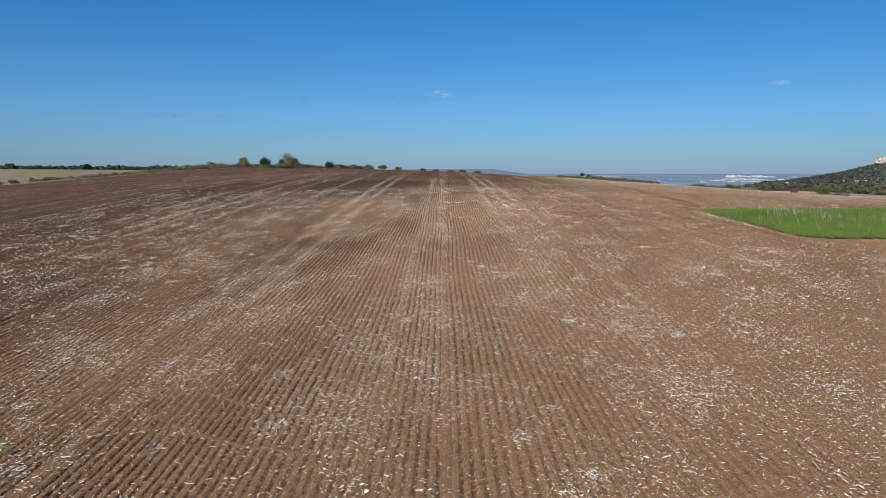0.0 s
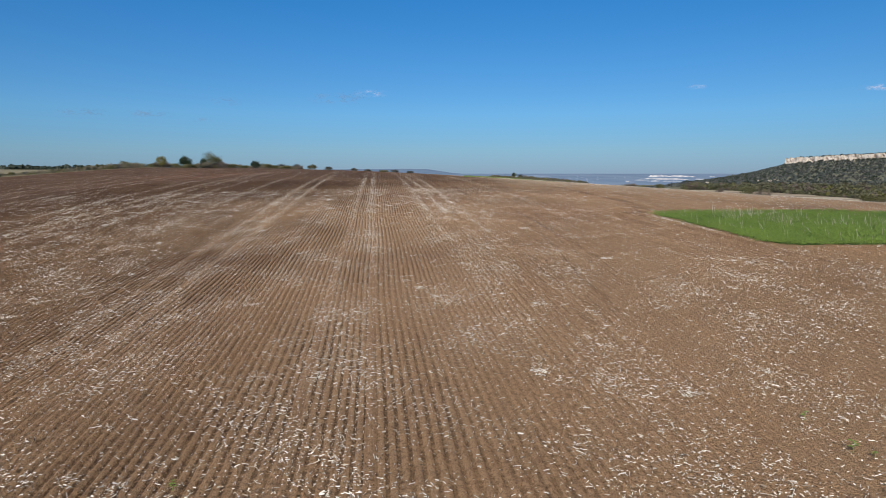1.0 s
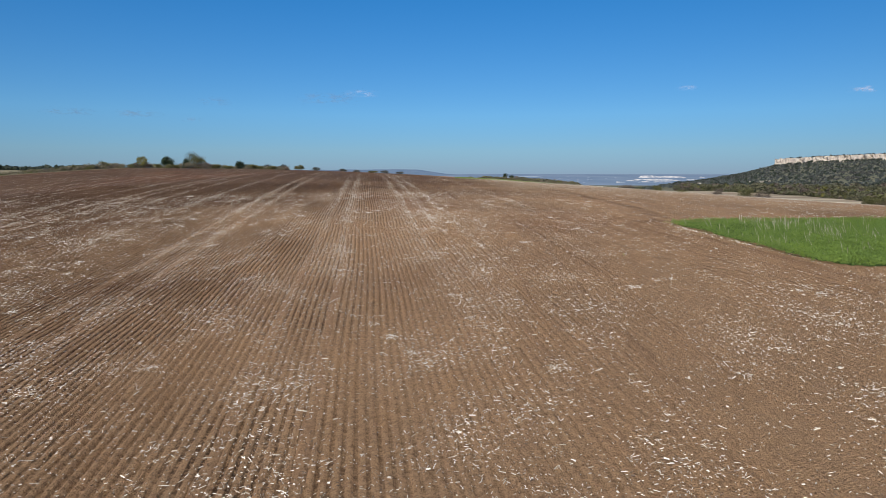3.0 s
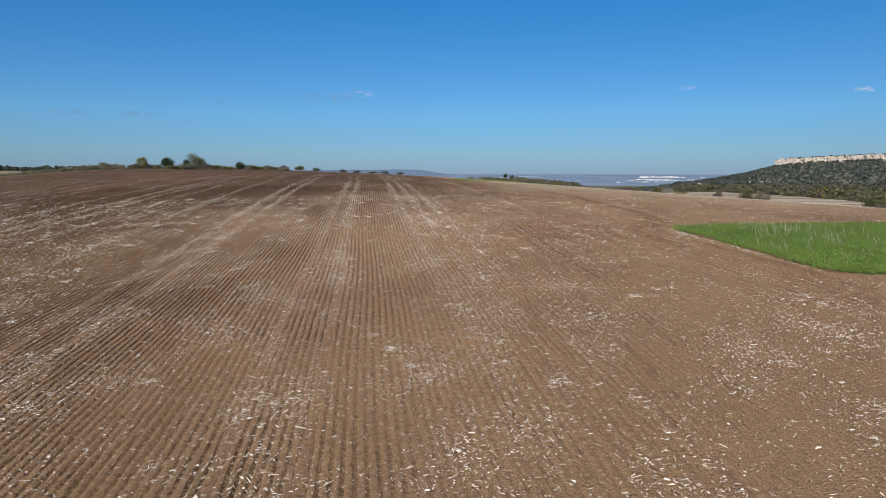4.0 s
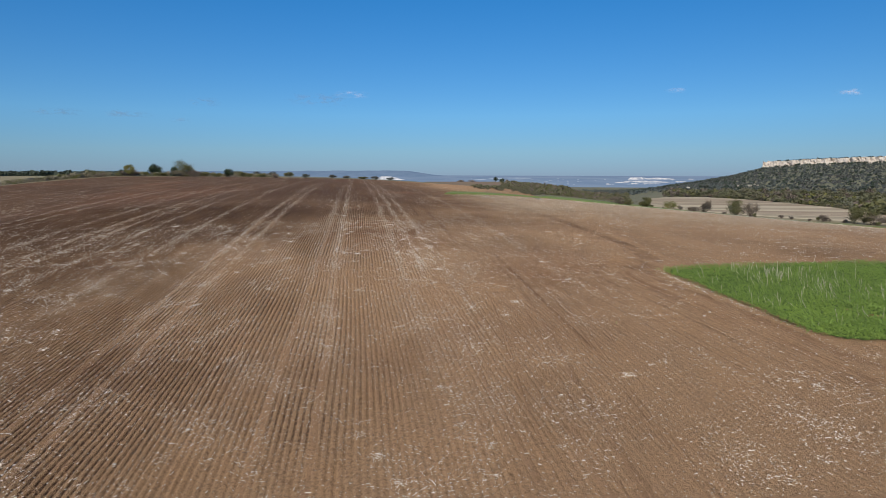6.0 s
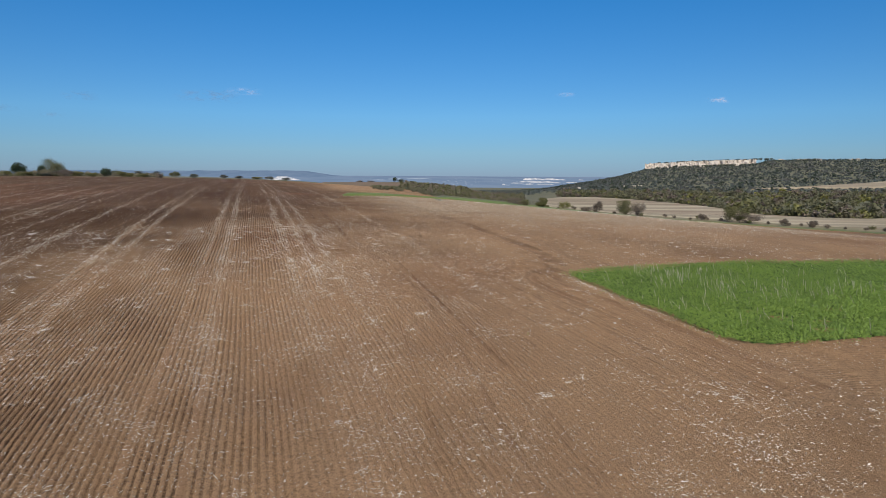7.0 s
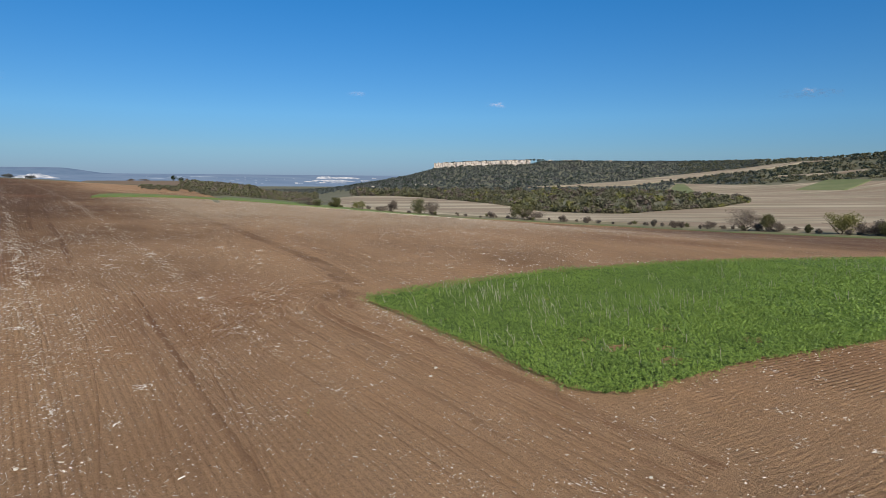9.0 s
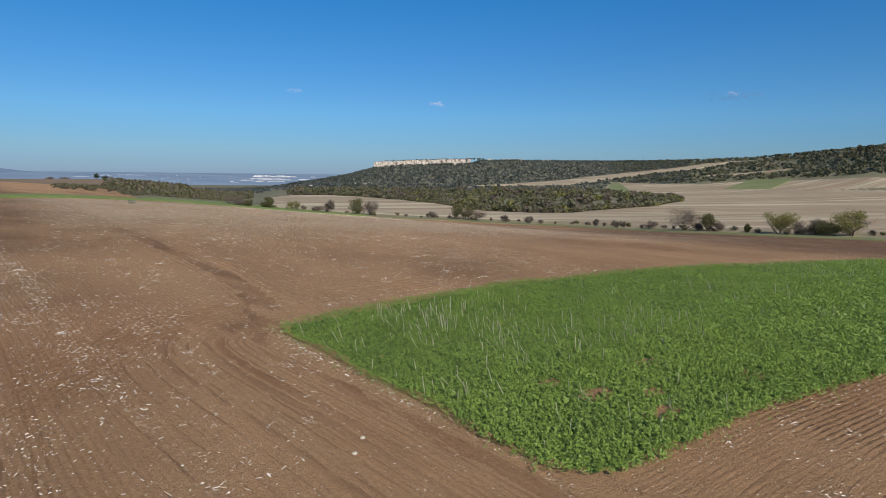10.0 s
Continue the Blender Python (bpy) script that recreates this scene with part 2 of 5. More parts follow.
    border = mul(m.ramp(x, 88.0, 125.0), m.ramp(y, 165.0, 120.0))
    c = m.mix(mul(border, m.ramp(m.noise(0.12, 3, 0.6, p), 0.25, 0.6, 0.5, 0.9)), c, (0.135, 0.082, 0.054))
    # pale chaff: bands along the rows and loose drifts, broken into flecks
    sway = m.maths("MULTIPLY", m.maths("SUBTRACT", m.noise(0.06, 2, 0.5, p), 0.5), 1.1)
    xs = m.maths("ADD", x, sway)
    rows = 0.0
    for k, bx in enumerate(BANDS):
        one = m.ramp(m.maths("ABSOLUTE", m.maths("SUBTRACT", xs, bx)), 0.75, 0.15, 0.0, 0.75 + 0.25 * ((k * 7) % 4) / 3)
        rows = one if k == 0 else m.maths("MAXIMUM", rows, one)
    drift = m.ramp(m.noise(0.16, 3, 0.6, p, (1, 0.3, 1)), 0.46, 0.72)
    drift = m.maths("ADD", drift, m.maths("MULTIPLY", shade_tone, m.ramp(m.noise(0.35, 3, 0.6, p, (1, 0.25, 1)), 0.45, 0.68, 0.08, 0.6)))
    much = m.maths("ADD", m.maths("MULTIPLY", rows, m.ramp(m.noise(0.3, 2, 0.6, p), 0.3, 0.6, 0.35, 1.0)), m.maths("MULTIPLY", drift, 0.55))
    much = m.maths("ADD", much, m.maths("MULTIPLY", wide, 0.75))
    flecks = None
    for sc, st in ((3.9, (1, 0.5, 0.3)), (5.8, (0.6, 1, 0.3))):
        v = m.t.nodes.new("ShaderNodeTexVoronoi")
        mp = m.t.nodes.new("ShaderNodeMapping")
        mp.inputs["Scale"].default_value = st
        m.put(mp.inputs["Vector"], p)
        m.put(v.inputs["Vector"], mp.outputs[0])
        v.inputs["Scale"].default_value = sc
        pick = m.maths("LESS_THAN", m.split(v.outputs["Color"])[0], m.maths("MULTIPLY", much, 0.72))
        one = m.maths("MULTIPLY", pick, m.ramp(v.outputs["Distance"], 0.30, 0.20))
        flecks = one if flecks is None else m.maths("MAXIMUM", flecks, one)
    v = m.t.nodes.new("ShaderNodeTexVoronoi")
    mp = m.t.nodes.new("ShaderNodeMapping")
    mp.inputs["Scale"].default_value = (1, 0.4, 0.3)
    m.put(mp.inputs["Vector"], p)
    m.put(v.inputs["Vector"], mp.outputs[0])
    v.inputs["Scale"].default_value = 1.7
    pick = m.maths("LESS_THAN", m.split(v.outputs["Color"])[0], m.maths("MULTIPLY", much, 0.62))
    clump = m.maths("MULTIPLY", pick, m.ramp(v.outputs["Distance"], 0.36, 0.22))
    clump = mul(clump, m.maths("MAXIMUM", m.ramp(y, 60.0, 110.0), m.ramp(x, -36.0, -60.0)))
    flecks = m.maths("MAXIMUM", flecks, mul(clump, m.ramp(m.noise(3.0, 2, 0.6, p), 0.4, 0.6, 0.35, 0.95)))
    sparse = m.maths("MAXIMUM", m.maths("MAXIMUM", m.ramp(y, 40.0, 78.0), m.ramp(x, -36.0, -46.0)), m.ramp(x, 52.0, 62.0))
    c = m.mix(mul(mul(flecks, 0.85), sparse), c, (0.62, 0.55, 0.43))
    c = m.mix(1.0, c, (0.96, 0.905, 0.85), "MULTIPLY")
    m.colour(c)
    clods = m.noise(16.0, 4, 0.7, p)
    h = m.maths("ADD", m.maths("MULTIPLY", groove, -0.05), m.maths("ADD", m.maths("MULTIPLY", clods, 0.15), m.maths("MULTIPLY", m.noise(42.0, 2, 0.6, p), 0.035)))
    m.bump(h, 1.0, 0.9)
    return m.m


def mottled(name, colours, scale, rough=0.9, stretch=(1, 1, 1), relief=0.0, fine=0.35):
    """A natural cover in two colours by patches, and a third by grain."""
    m = Mat(name, rough, 0.15)
    p = m.place()
    c = m.mix(m.ramp(m.noise(scale, 3, 0.6, p, stretch), 0.38, 0.62), colours[0], colours[1])
    c = m.mix(m.ramp(m.noise(scale * 9, 4, 0.7, p, stretch), 0.35, 0.75, 0, fine), c, colours[2])
    m.colour(c)
    if relief:
        m.bump(m.noise(scale * 12, 4, 0.7, p), relief, 0.8)
    return m.m


def leaf_material(name, colours, through_light=0.25, rough=0.6, patch=0.6):
    """Leaves that differ one from another, with some light passing through."""
    m = Mat(name, rough, 0.25)
    r = m.island()
    c = m.mix(m.ramp(r, 0.0, 1.0), colours[0], colours[1])
    c = m.mix(m.ramp(m.noise(patch, 2, 0.5), 0.4, 0.7, 0, 0.6), c, colours[2])
    c = m.mix(m.maths("MULTIPLY", m.whole(), 0.35), c, colours[1])
    m.colour(c)
    tr = m.t.nodes.new("ShaderNodeBsdfTranslucent")
    m.put(tr.inputs["Color"], c)
    mx = m.t.nodes.new("ShaderNodeMixShader")
    mx.inputs[0].default_value = through_light
    m.t.links.new(m.b.outputs[0], mx.inputs[1])
    m.t.links.new(tr.outputs[0], mx.inputs[2])
    m.t.links.new(mx.outputs[0], m.t.nodes["Material Output"].inputs["Surface"])
    return m.m


def straw_material():
    m = Mat("straw", 0.75, 0.25)
    r = m.island()
    c = m.mix(m.ramp(r, 0.0, 0.7), (0.80, 0.75, 0.66), (0.50, 0.43, 0.33))
    c = m.mix(m.ramp(r, 0.70, 0.92), c, (0.15, 0.10, 0.065))
    m.colour(c)
    return m.m


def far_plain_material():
    """The hazy low country towards the horizon, its haze painted as a blue glow."""
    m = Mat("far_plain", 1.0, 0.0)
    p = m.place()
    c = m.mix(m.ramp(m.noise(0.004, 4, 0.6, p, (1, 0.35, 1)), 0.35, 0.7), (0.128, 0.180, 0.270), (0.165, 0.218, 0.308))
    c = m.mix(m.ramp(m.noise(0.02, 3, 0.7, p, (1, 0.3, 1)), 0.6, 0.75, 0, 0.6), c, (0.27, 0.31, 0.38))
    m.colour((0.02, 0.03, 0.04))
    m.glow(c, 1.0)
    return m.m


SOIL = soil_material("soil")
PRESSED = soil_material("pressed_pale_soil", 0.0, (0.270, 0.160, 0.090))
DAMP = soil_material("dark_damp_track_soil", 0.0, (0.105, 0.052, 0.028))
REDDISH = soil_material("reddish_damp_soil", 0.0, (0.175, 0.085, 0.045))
# RUT: darker tone marks ruts and grooves whose relief barely shows
RUT = soil_material("dark_rut_soil", 0.0, (0.200, 0.118, 0.068))
SCRUB = mottled("dry_scrub_grass", ((0.160, 0.146, 0.090), (0.125, 0.122, 0.072), (0.098, 0.098, 0.058)), 0.03, relief=0.1)
VERGE = mottled("green_verge_grass", ((0.100, 0.165, 0.034), (0.135, 0.190, 0.050), (0.20, 0.165, 0.085)), 0.12, fine=0.7)


def stubble_material():
    m = Mat("pale_stubble", 0.95, 0.1)
    p = m.place()
    x, y, z = m.split(p)
    along = m.maths("ADD", m.maths("MULTIPLY", x, 0.35), m.maths("MULTIPLY", y, 0.94))
    st = m.noise(0.28, 3, 0.6, m.join(along, m.maths("MULTIPLY", x, 0.03), 0.0))
    c = m.mix(m.ramp(m.noise(0.012, 3, 0.6, p), 0.35, 0.65), (0.410, 0.340, 0.235), (0.320, 0.262, 0.178))
    c = m.mix(m.ramp(st, 0.42, 0.58, 0, 0.85), c, (0.215, 0.175, 0.115))
    swath = m.noise(0.055, 2, 0.5, m.join(along, m.maths("MULTIPLY", x, 0.04), 3.0))
    c = m.mix(m.ramp(swath, 0.44, 0.60, 0, 0.7), c, (0.235, 0.168, 0.112))
    c = m.mix(m.ramp(swath, 0.42, 0.36, 0, 0.55), c, (0.47, 0.40, 0.28))
    c = m.mix(m.ramp(m.noise(0.05, 2, 0.6, p, (0.3, 1, 1)), 0.6, 0.75, 0, 0.5), c, (0.20, 0.20, 0.10))
    m.colour(c)
    return m.m


STUBBLE = stubble_material()
MEADOW = mottled("far_green_meadow", ((0.16, 0.175, 0.075), (0.13, 0.155, 0.06), (0.15, 0.13, 0.075)), 0.03)
DRYGRASS = mottled("dry_bank_grass", ((0.25, 0.205, 0.125), (0.19, 0.165, 0.095), (0.12, 0.105, 0.06)), 0.15, relief=0.12)
DRYVERGE = mottled("faded_verge_grass", ((0.105, 0.135, 0.045), (0.150, 0.145, 0.070), (0.20, 0.165, 0.095)), 0.12, fine=0.7)
BROWNLAND = mottled("brown_worked_land", ((0.185, 0.125, 0.085), (0.150, 0.115, 0.070), (0.120, 0.120, 0.060)), 0.012)
STRAW = straw_material()
BARK = mottled("grey_brown_bark", ((0.10, 0.080, 0.062), (0.075, 0.058, 0.046), (0.045, 0.036, 0.03)), 3.0)
CROP = leaf_material("crop_leaves", ((0.122, 0.198, 0.038), (0.240, 0.335, 0.066), (0.104, 0.166, 0.036)), 0.28, 0.45)
# WOODS: leaf colour shifted to blue-grey, the mountain's haze painted in
WOODS = leaf_material("hazed_woodland_leaves", ((0.082, 0.096, 0.086), (0.110, 0.124, 0.110), (0.118, 0.102, 0.094)), 0.35, 0.6, 0.014)
FOREST = leaf_material("dark_forest_leaves", ((0.038, 0.054, 0.038), (0.058, 0.072, 0.048), (0.052, 0.056, 0.042)), 0.25)
VALLEY = leaf_material("mixed_valley_leaves", ((0.098, 0.102, 0.052), (0.155, 0.145, 0.078), (0.135, 0.112, 0.080)), 0.35, 0.6, 0.03)
HEATH = leaf_material("grey_tan_scrub", ((0.130, 0.122, 0.078), (0.215, 0.185, 0.125), (0.150, 0.140, 0.095)), 0.25)
OLIVE = leaf_material("olive_leaves", ((0.085, 0.090, 0.035), (0.135, 0.130, 0.050), (0.11, 0.095, 0.045)), 0.25)
GOLD = leaf_material("yellow_green_leaves", ((0.150, 0.150, 0.040), (0.215, 0.195, 0.060), (0.13, 0.125, 0.045)), 0.3)
TWIG = leaf_material("brown_twigs_and_leaves", ((0.108, 0.084, 0.062), (0.160, 0.126, 0.096), (0.09, 0.072, 0.057)), 0.1)
PINE = leaf_material("pine_needles", ((0.020, 0.036, 0.018), (0.035, 0.055, 0.025), (0.03, 0.04, 0.02)), 0.1)
STALK = mottled("grey_dead_stalk", ((0.62, 0.56, 0.45), (0.50, 0.44, 0.34), (0.36, 0.30, 0.23)), 4.0)
ROCK = mottled("pale_limestone", ((0.54, 0.475, 0.40), (0.45, 0.39, 0.325), (0.22, 0.185, 0.155)), 0.05, stretch=(1, 1, 0.4), relief=1.5, fine=0.75)
STONE = mottled("pale_field_stone", ((0.55, 0.50, 0.42), (0.45, 0.40, 0.33), (0.3, 0.26, 0.2)), 6.0)
FARPLAIN = far_plain_material()

# ---- ground ----
def ground():
    a = np.concatenate([np.arange(-60, 100, 0.6), np.arange(100, 300, 4.0)])
    r = np.concatenate([[0.5], np.geomspace(6, 2600, 140), np.linspace(2700, 4780, 16)])
    A, D = np.meshgrid(np.radians(a), r)
    X, Y = MID[0] + D * np.sin(A), MID[1] + D * np.cos(A)
    Z = ground_height(X, Y) - 0.35 * (1 - sstep(90, 140, D))
    ob = new("ground", grid_mesh("ground", X[::-1], Y[::-1], Z[::-1], SCRUB, True))
    tagged(ob, "dry olive-brown scrub grass rolling to the horizon", "ground", "", "structure")


ground()

NEAR = (-46.0, 62.0, -6.0, 125.0)   # stretch of the field with modelled ridges: x from, to, y from, to


def far_field():
    a = np.arange(-180, 180, 1.0)
    t = np.concatenate([[0.004], np.linspace(0.03, 1, 90)])
    A, T = np.meshgrid(a, t)
    D = field_edge(A) * T
    X, Y = MID[0] + D * np.sin(np.radians(A)), MID[1] + D * np.cos(np.radians(A))
    inside = sstep(0, 4, X - NEAR[0] - 1) * sstep(0, 4, NEAR[1] - 1 - X) * sstep(0, 4, Y - NEAR[2] - 1) * sstep(0, 4, NEAR[3] - 1 - Y)
    Z = ground_height(X, Y) + 0.05 - 0.25 * inside
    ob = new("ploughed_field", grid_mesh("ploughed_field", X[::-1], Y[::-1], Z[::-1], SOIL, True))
    tagged(ob, "brown ploughed field with pale straw bands along its rows", "field", "", "structure")


def smooth_noise(shape, cells, seed):
    """Smooth random values over a grid."""
    rng = np.random.default_rng(seed)
    g = rng.normal(size=(cells[0] + 2, cells[1] + 2))
    u, v = np.linspace(0, cells[0], shape[0]), np.linspace(0, cells[1], shape[1])
    i, j = np.minimum(u.astype(int), cells[0] - 1), np.minimum(v.astype(int), cells[1] - 1)
    fu, fv = sstep(0, 1, u - i)[:, None], sstep(0, 1, v - j)[None, :]
    return (g[i][:, j] * (1 - fu) * (1 - fv) + g[i + 1][:, j] * fu * (1 - fv) + g[i][:, j + 1] * (1 - fu) * fv + g[i + 1][:, j + 1] * fu * fv)


def near_field(x, y, name, label):
    """Modelled drill ridges, clods and wheel lines over a stretch of the field."""
    X, Y = np.meshgrid(x, y)
    amp = 0.034 + 0.013 * smooth_noise(X.shape, (18, 60), 4) + 0.010 * smooth_noise(X.shape, (150, 420), 8)
    amp *= np.interp(X, [-46, -3, 1, 7, 24, 30, 62], [1.25, 1.15, 0.7, 0.36, 0.3, 0.7, 0.8])
    headland = np.maximum(sstep(16, 22, X) * sstep(42, 45, Y), sstep(64, 72, Y + 0.35 * X) * sstep(10, 20, X))
    amp = np.clip(amp, 0.004, 0.07) * (1 - 0.7 * headland)
    rim = sstep(0, 3, X - NEAR[0]) * sstep(0, 3, NEAR[1] - X) * sstep(0, 3, Y - NEAR[2]) * sstep(0, 3, NEAR[3] - Y)
    main, cross, side = row_phase(X, Y)
    side = np.where(Y > 60, 0 * side, side)
    rows = np.sin(main * 2 * np.pi / FURROW) * (1 - side) + np.sin(cross * 2 * np.pi / FURROW) * side
    rows = np.where(rows < 0, rows * 1.35, rows * 0.65)
    lump = 0.035 * smooth_noise(X.shape, (90, 260), 5) + 0.014 * np.random.default_rng(6).normal(size=X.shape)
    Z = ground_height(X, Y) + 0.05 + rim * (amp * rows + lump * 0.5)
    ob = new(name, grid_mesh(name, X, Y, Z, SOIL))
    tagged(ob, label, "field", "", "structure")


far_field()
BROAD = np.concatenate([np.arange(NEAR[2], 64, 0.8), np.arange(64, NEAR[3] + 0.1, 1.1)])
near_field(np.concatenate([np.arange(NEAR[0], 9, FURROW / 5), np.arange(9, 25.6, FURROW / 3)]), BROAD, "ploughed_soil", "ridged brown soil with drill rows and wheel lines")
near_field(np.arange(25.5, NEAR[1], 0.9), np.concatenate([np.arange(NEAR[2], 43.4, FURROW / 6), np.arange(43.4, NEAR[3] + 0.1, 0.5)]), "headland_soil", "ridged brown soil with rows along the crop's border")



def glide(pts, step=0.4):
    """A smooth line through a few points."""
    p = np.array(pts, float)
    p = np.vstack([2 * p[0] - p[1], p, 2 * p[-1] - p[-2]])
    out = []
    for i in range(1, len(p) - 2):
        n = max(2, int(np.hypot(*(p[i + 1] - p[i])) / step))
        t = np.linspace(0, 1, n, endpoint=False)[:, None]
        a, b, c, d = p[i - 1], p[i], p[i + 1], p[i + 2]
        out.append(0.5 * (2 * b + (c - a) * t + (2 * a - 5 * b + 4 * c - d) * t**2 + (3 * b - a - 3 * c + d) * t**3))
    return np.vstack(out + [p[-2:-1]])


def wheel_track(pts, wide=0.5, mat=None, aside=0.0, seed=0, step=0.4):
    """A flattened wheel track pressed across the rows, its edges frayed."""
    rng = np.random.default_rng(seed + 900)
    p = glide(pts, step)
    d = np.gradient(p, axis=0)
    d /= np.linalg.norm(d, axis=1, keepdims=True)
    side = np.stack([d[:, 1], -d[:, 0]], 1)
    p = p + side * aside
    n = len(p)
    w = wide * (0.5 + 0.10 * rng.normal(size=(2, n)))
    t = np.array((-1, -0.7, 0, 0.7, 1.0))[:, None]
    off = np.where(t < 0, t * w[0], t * w[1])
    X, Y = p[:, 0] + off * side[:, 0], p[:, 1] + off * side[:, 1]
    Z = ground_height(X, Y) + np.array((0.015, 0.062, 0.056, 0.062, 0.015))[:, None] + 0.003 * rng.normal(size=(5, n))
    ob = new("wheel_track", grid_mesh("wheel_track", X, Y, Z, mat or PRESSED))
    tagged(ob, "smooth wheel track pressed into the ploughed soil", "track", "wheel tracks on the field", "structure")


for i, (x0, x1) in enumerate(((-28.6, -28.4), (-26.6, -26.5), (-10.9, -10.6), (-9.0, -8.8), (-1.8, -1.2), (0.1, 0.6), (6.9, 6.2), (8.7, 8.0))):
    wheel_track([(x0, -6), (x0, 40), (0.5 * (x0 + x1), 90), (x1, 150), (x1 + 0.5, 230)], 0.36, PRESSED, 0, i, 1.0)


def drill_lines(pts, asides, wide=0.11, seed=0, step=0.4):
    """A set of narrow grooves that turn together."""
    for k, a in enumerate(asides):
        wheel_track(pts, wide, RUT, a, seed + k, step)


corner = [(25.9, 64.2), (23.7, 64.1), (22.2, 62.7), (21.4, 61.0), (21.3, 57.5), (21.7, 52.5), (22.0, 46.5), (22.2, 38)]
drill_lines(corner, (-2.7, -2.3, -1.8, -1.5, -1.1, -0.6, 0.2, 0.6, 1.2, 1.6, 2.4, 3.3, 3.7, 4.6), 0.14, 20)
wheel_track(corner, 0.45, RUT, -0.2, 18)
wheel_track(corner, 0.45, RUT, 1.6, 19)
wheel_track(corner, 0.8, REDDISH, -2.35, 21)
wheel_track(corner, 0.5, REDDISH, -0.75, 22)
drill_lines([(14.3, 63.0), (17.5, 64.5), (21.5, 65.9), (27.6, 67.9)], (-0.9, -0.5, 0, 0.5, 0.9, 1.4), 0.12, 40)
drill_lines([(13.9, 60.1), (18.3, 63.2), (24.2, 66.9), (28.5, 69.1)], (-0.8, -0.4, 0, 0.5, 1.0), 0.12, 50)
drill_lines([(13.7, 57.7), (15.9, 59.3), (20.4, 63.8), (25.9, 68.1)], (-0.6, -0.2, 0.2, 0.7), 0.12, 60)
diag = [(26.8, 65.6), (28.4, 75.8), (28.8, 85.3), (29.1, 98.8), (29.5, 115.9), (31.2, 146), (34, 176)]
wheel_track(diag, 1.7, DAMP, 0.1, 70, 0.5)
wheel_track([(26.4, 62.9), (26.0, 64.6), (27.4, 68.2), (28.4, 73)], 1.5, DAMP, -0.4, 69)
drill_lines(diag, (-1.2, -0.8, 1.3, 1.8, 2.3, 3.4, 4.2), 0.2, 71, 0.8)
drill_lines([(27.5, 66.2), (35.7, 66.6), (47, 67.2), (63, 67.4), (86, 66.4)], (0.3, -0.3, -0.9, -1.6, -2.4, -3.3), 0.14, 80, 0.8)
drill_lines([(-9.5, 15.4), (-9.1, 17.8), (-7.7, 18.3), (-4.6, 16.3), (-2.4, 15.8), (-0.4, 16.0), (1.9, 17.2), (4.1, 19.8), (5.8, 22.8)], (0.0, 1.8), 0.16, 90)
drill_lines([(-17.7, 27.4), (-18.9, 34.3), (-17.0, 38.7), (-12.7, 36.4), (-10.6, 31.9), (-11.7, 28.1), (-14.5, 27.0)], (0.0, 1.8), 0.16, 100)
turn = [(12.5, 57.2), (9.1, 57.6), (4.9, 59.3), (2.4, 61.2), (-0.1, 63.6), (-1.6, 68.2), (-1.3, 71.9), (2.0, 75.4), (5.6, 76.8), (10.5, 77.5)]
for k, aside in enumerate((0.0, 0.55, 1.55, 2.1)):
    wheel_track(turn, 0.42 if k in (0, 2) else 0.2, PRESSED if k in (0, 2) else RUT, aside, 110 + k)
drill_lines(turn, (-0.3, 0.28, 1.3, 1.85), 0.10, 116)
wheel_track([(7.6, 76.0), (6.8, 71.3), (5.8, 66.0), (5.0, 60.7), (4.8, 57.5)], 0.36, PRESSED, 0, 122)
wheel_track([(10.4, 81), (12.8, 71.4), (12.6, 57), (11.5, 46), (10.5, 39), (9.6, 30)], 0.42, RUT, 0, 130)
drill_lines([(10.4, 81), (12.8, 71.4), (12.6, 57), (11.5, 46), (10.5, 39), (9.6, 30)], (-2.0, -1.7, 0.6, 2.4), 0.14, 131)

wheel_track([(16.0, 196), (14.4, 168), (12.4, 120), (12.0, 95), (11.6, 77)], 0.6, DAMP, 0, 140, 0.6)
wheel_track([(16.0, 196), (14.4, 168), (12.4, 120), (12.0, 95)], 0.5, DAMP, 1.9, 141, 0.6)
wheel_track([(13.9, 71.0), (13.7, 66.0), (13.4, 57.0), (13.1, 49.7), (12.9, 44)], 0.34, DAMP, 0, 142)


def edge_plus(k):
    return lambda a: field_edge(a) + k


# the pale field on the slope: bearing, near and far distance
STRIP_AZ = [43.2, 46.8, 51.8, 56.6, 59.4, 63.0, 65.1, 67.0]
STRIP_IN = [858, 900, 925, 1120, 1232, 1290, 1335, 1290]
STRIP_OUT = [866, 926, 1052, 1248, 1326, 1390, 1365, 1296]
# bearing and distance of the valley wood's near edge
WOOD_AZ = [25.6, 27.5, 30.5, 33.5, 36.5, 40.6, 44.3, 48.9, 52.3, 53.8, 56.7, 59.5, 61.5, 62.0]
WOOD_D = [497, 513, 516, 483, 436, 376, 308, 297, 306, 325, 362, 400, 484, 560]
VERGE_WIDE = knots([5.5, 13, 21.7, 31, 41, 61, 75], [22, 22, 24, 10, 7, 6, 6])
sheet("grass_verge", 15.5, 34, 0.5, edge_plus(-1.5), lambda a: field_edge(a) - 1.5 + VERGE_WIDE(a), 9, VERGE, 0.28, "strip of short green grass along the field's edge")
sheet("grass_verge", 4.5, 15.7, 0.25, knots([4.5, 9, 15.5], [128, 142, 163.5]), knots([4.5, 5.5, 9, 15.5], [129, 144, 164, 185.5]), 9, VERGE, 0.34, "strip of short green grass crossing the ploughed land")
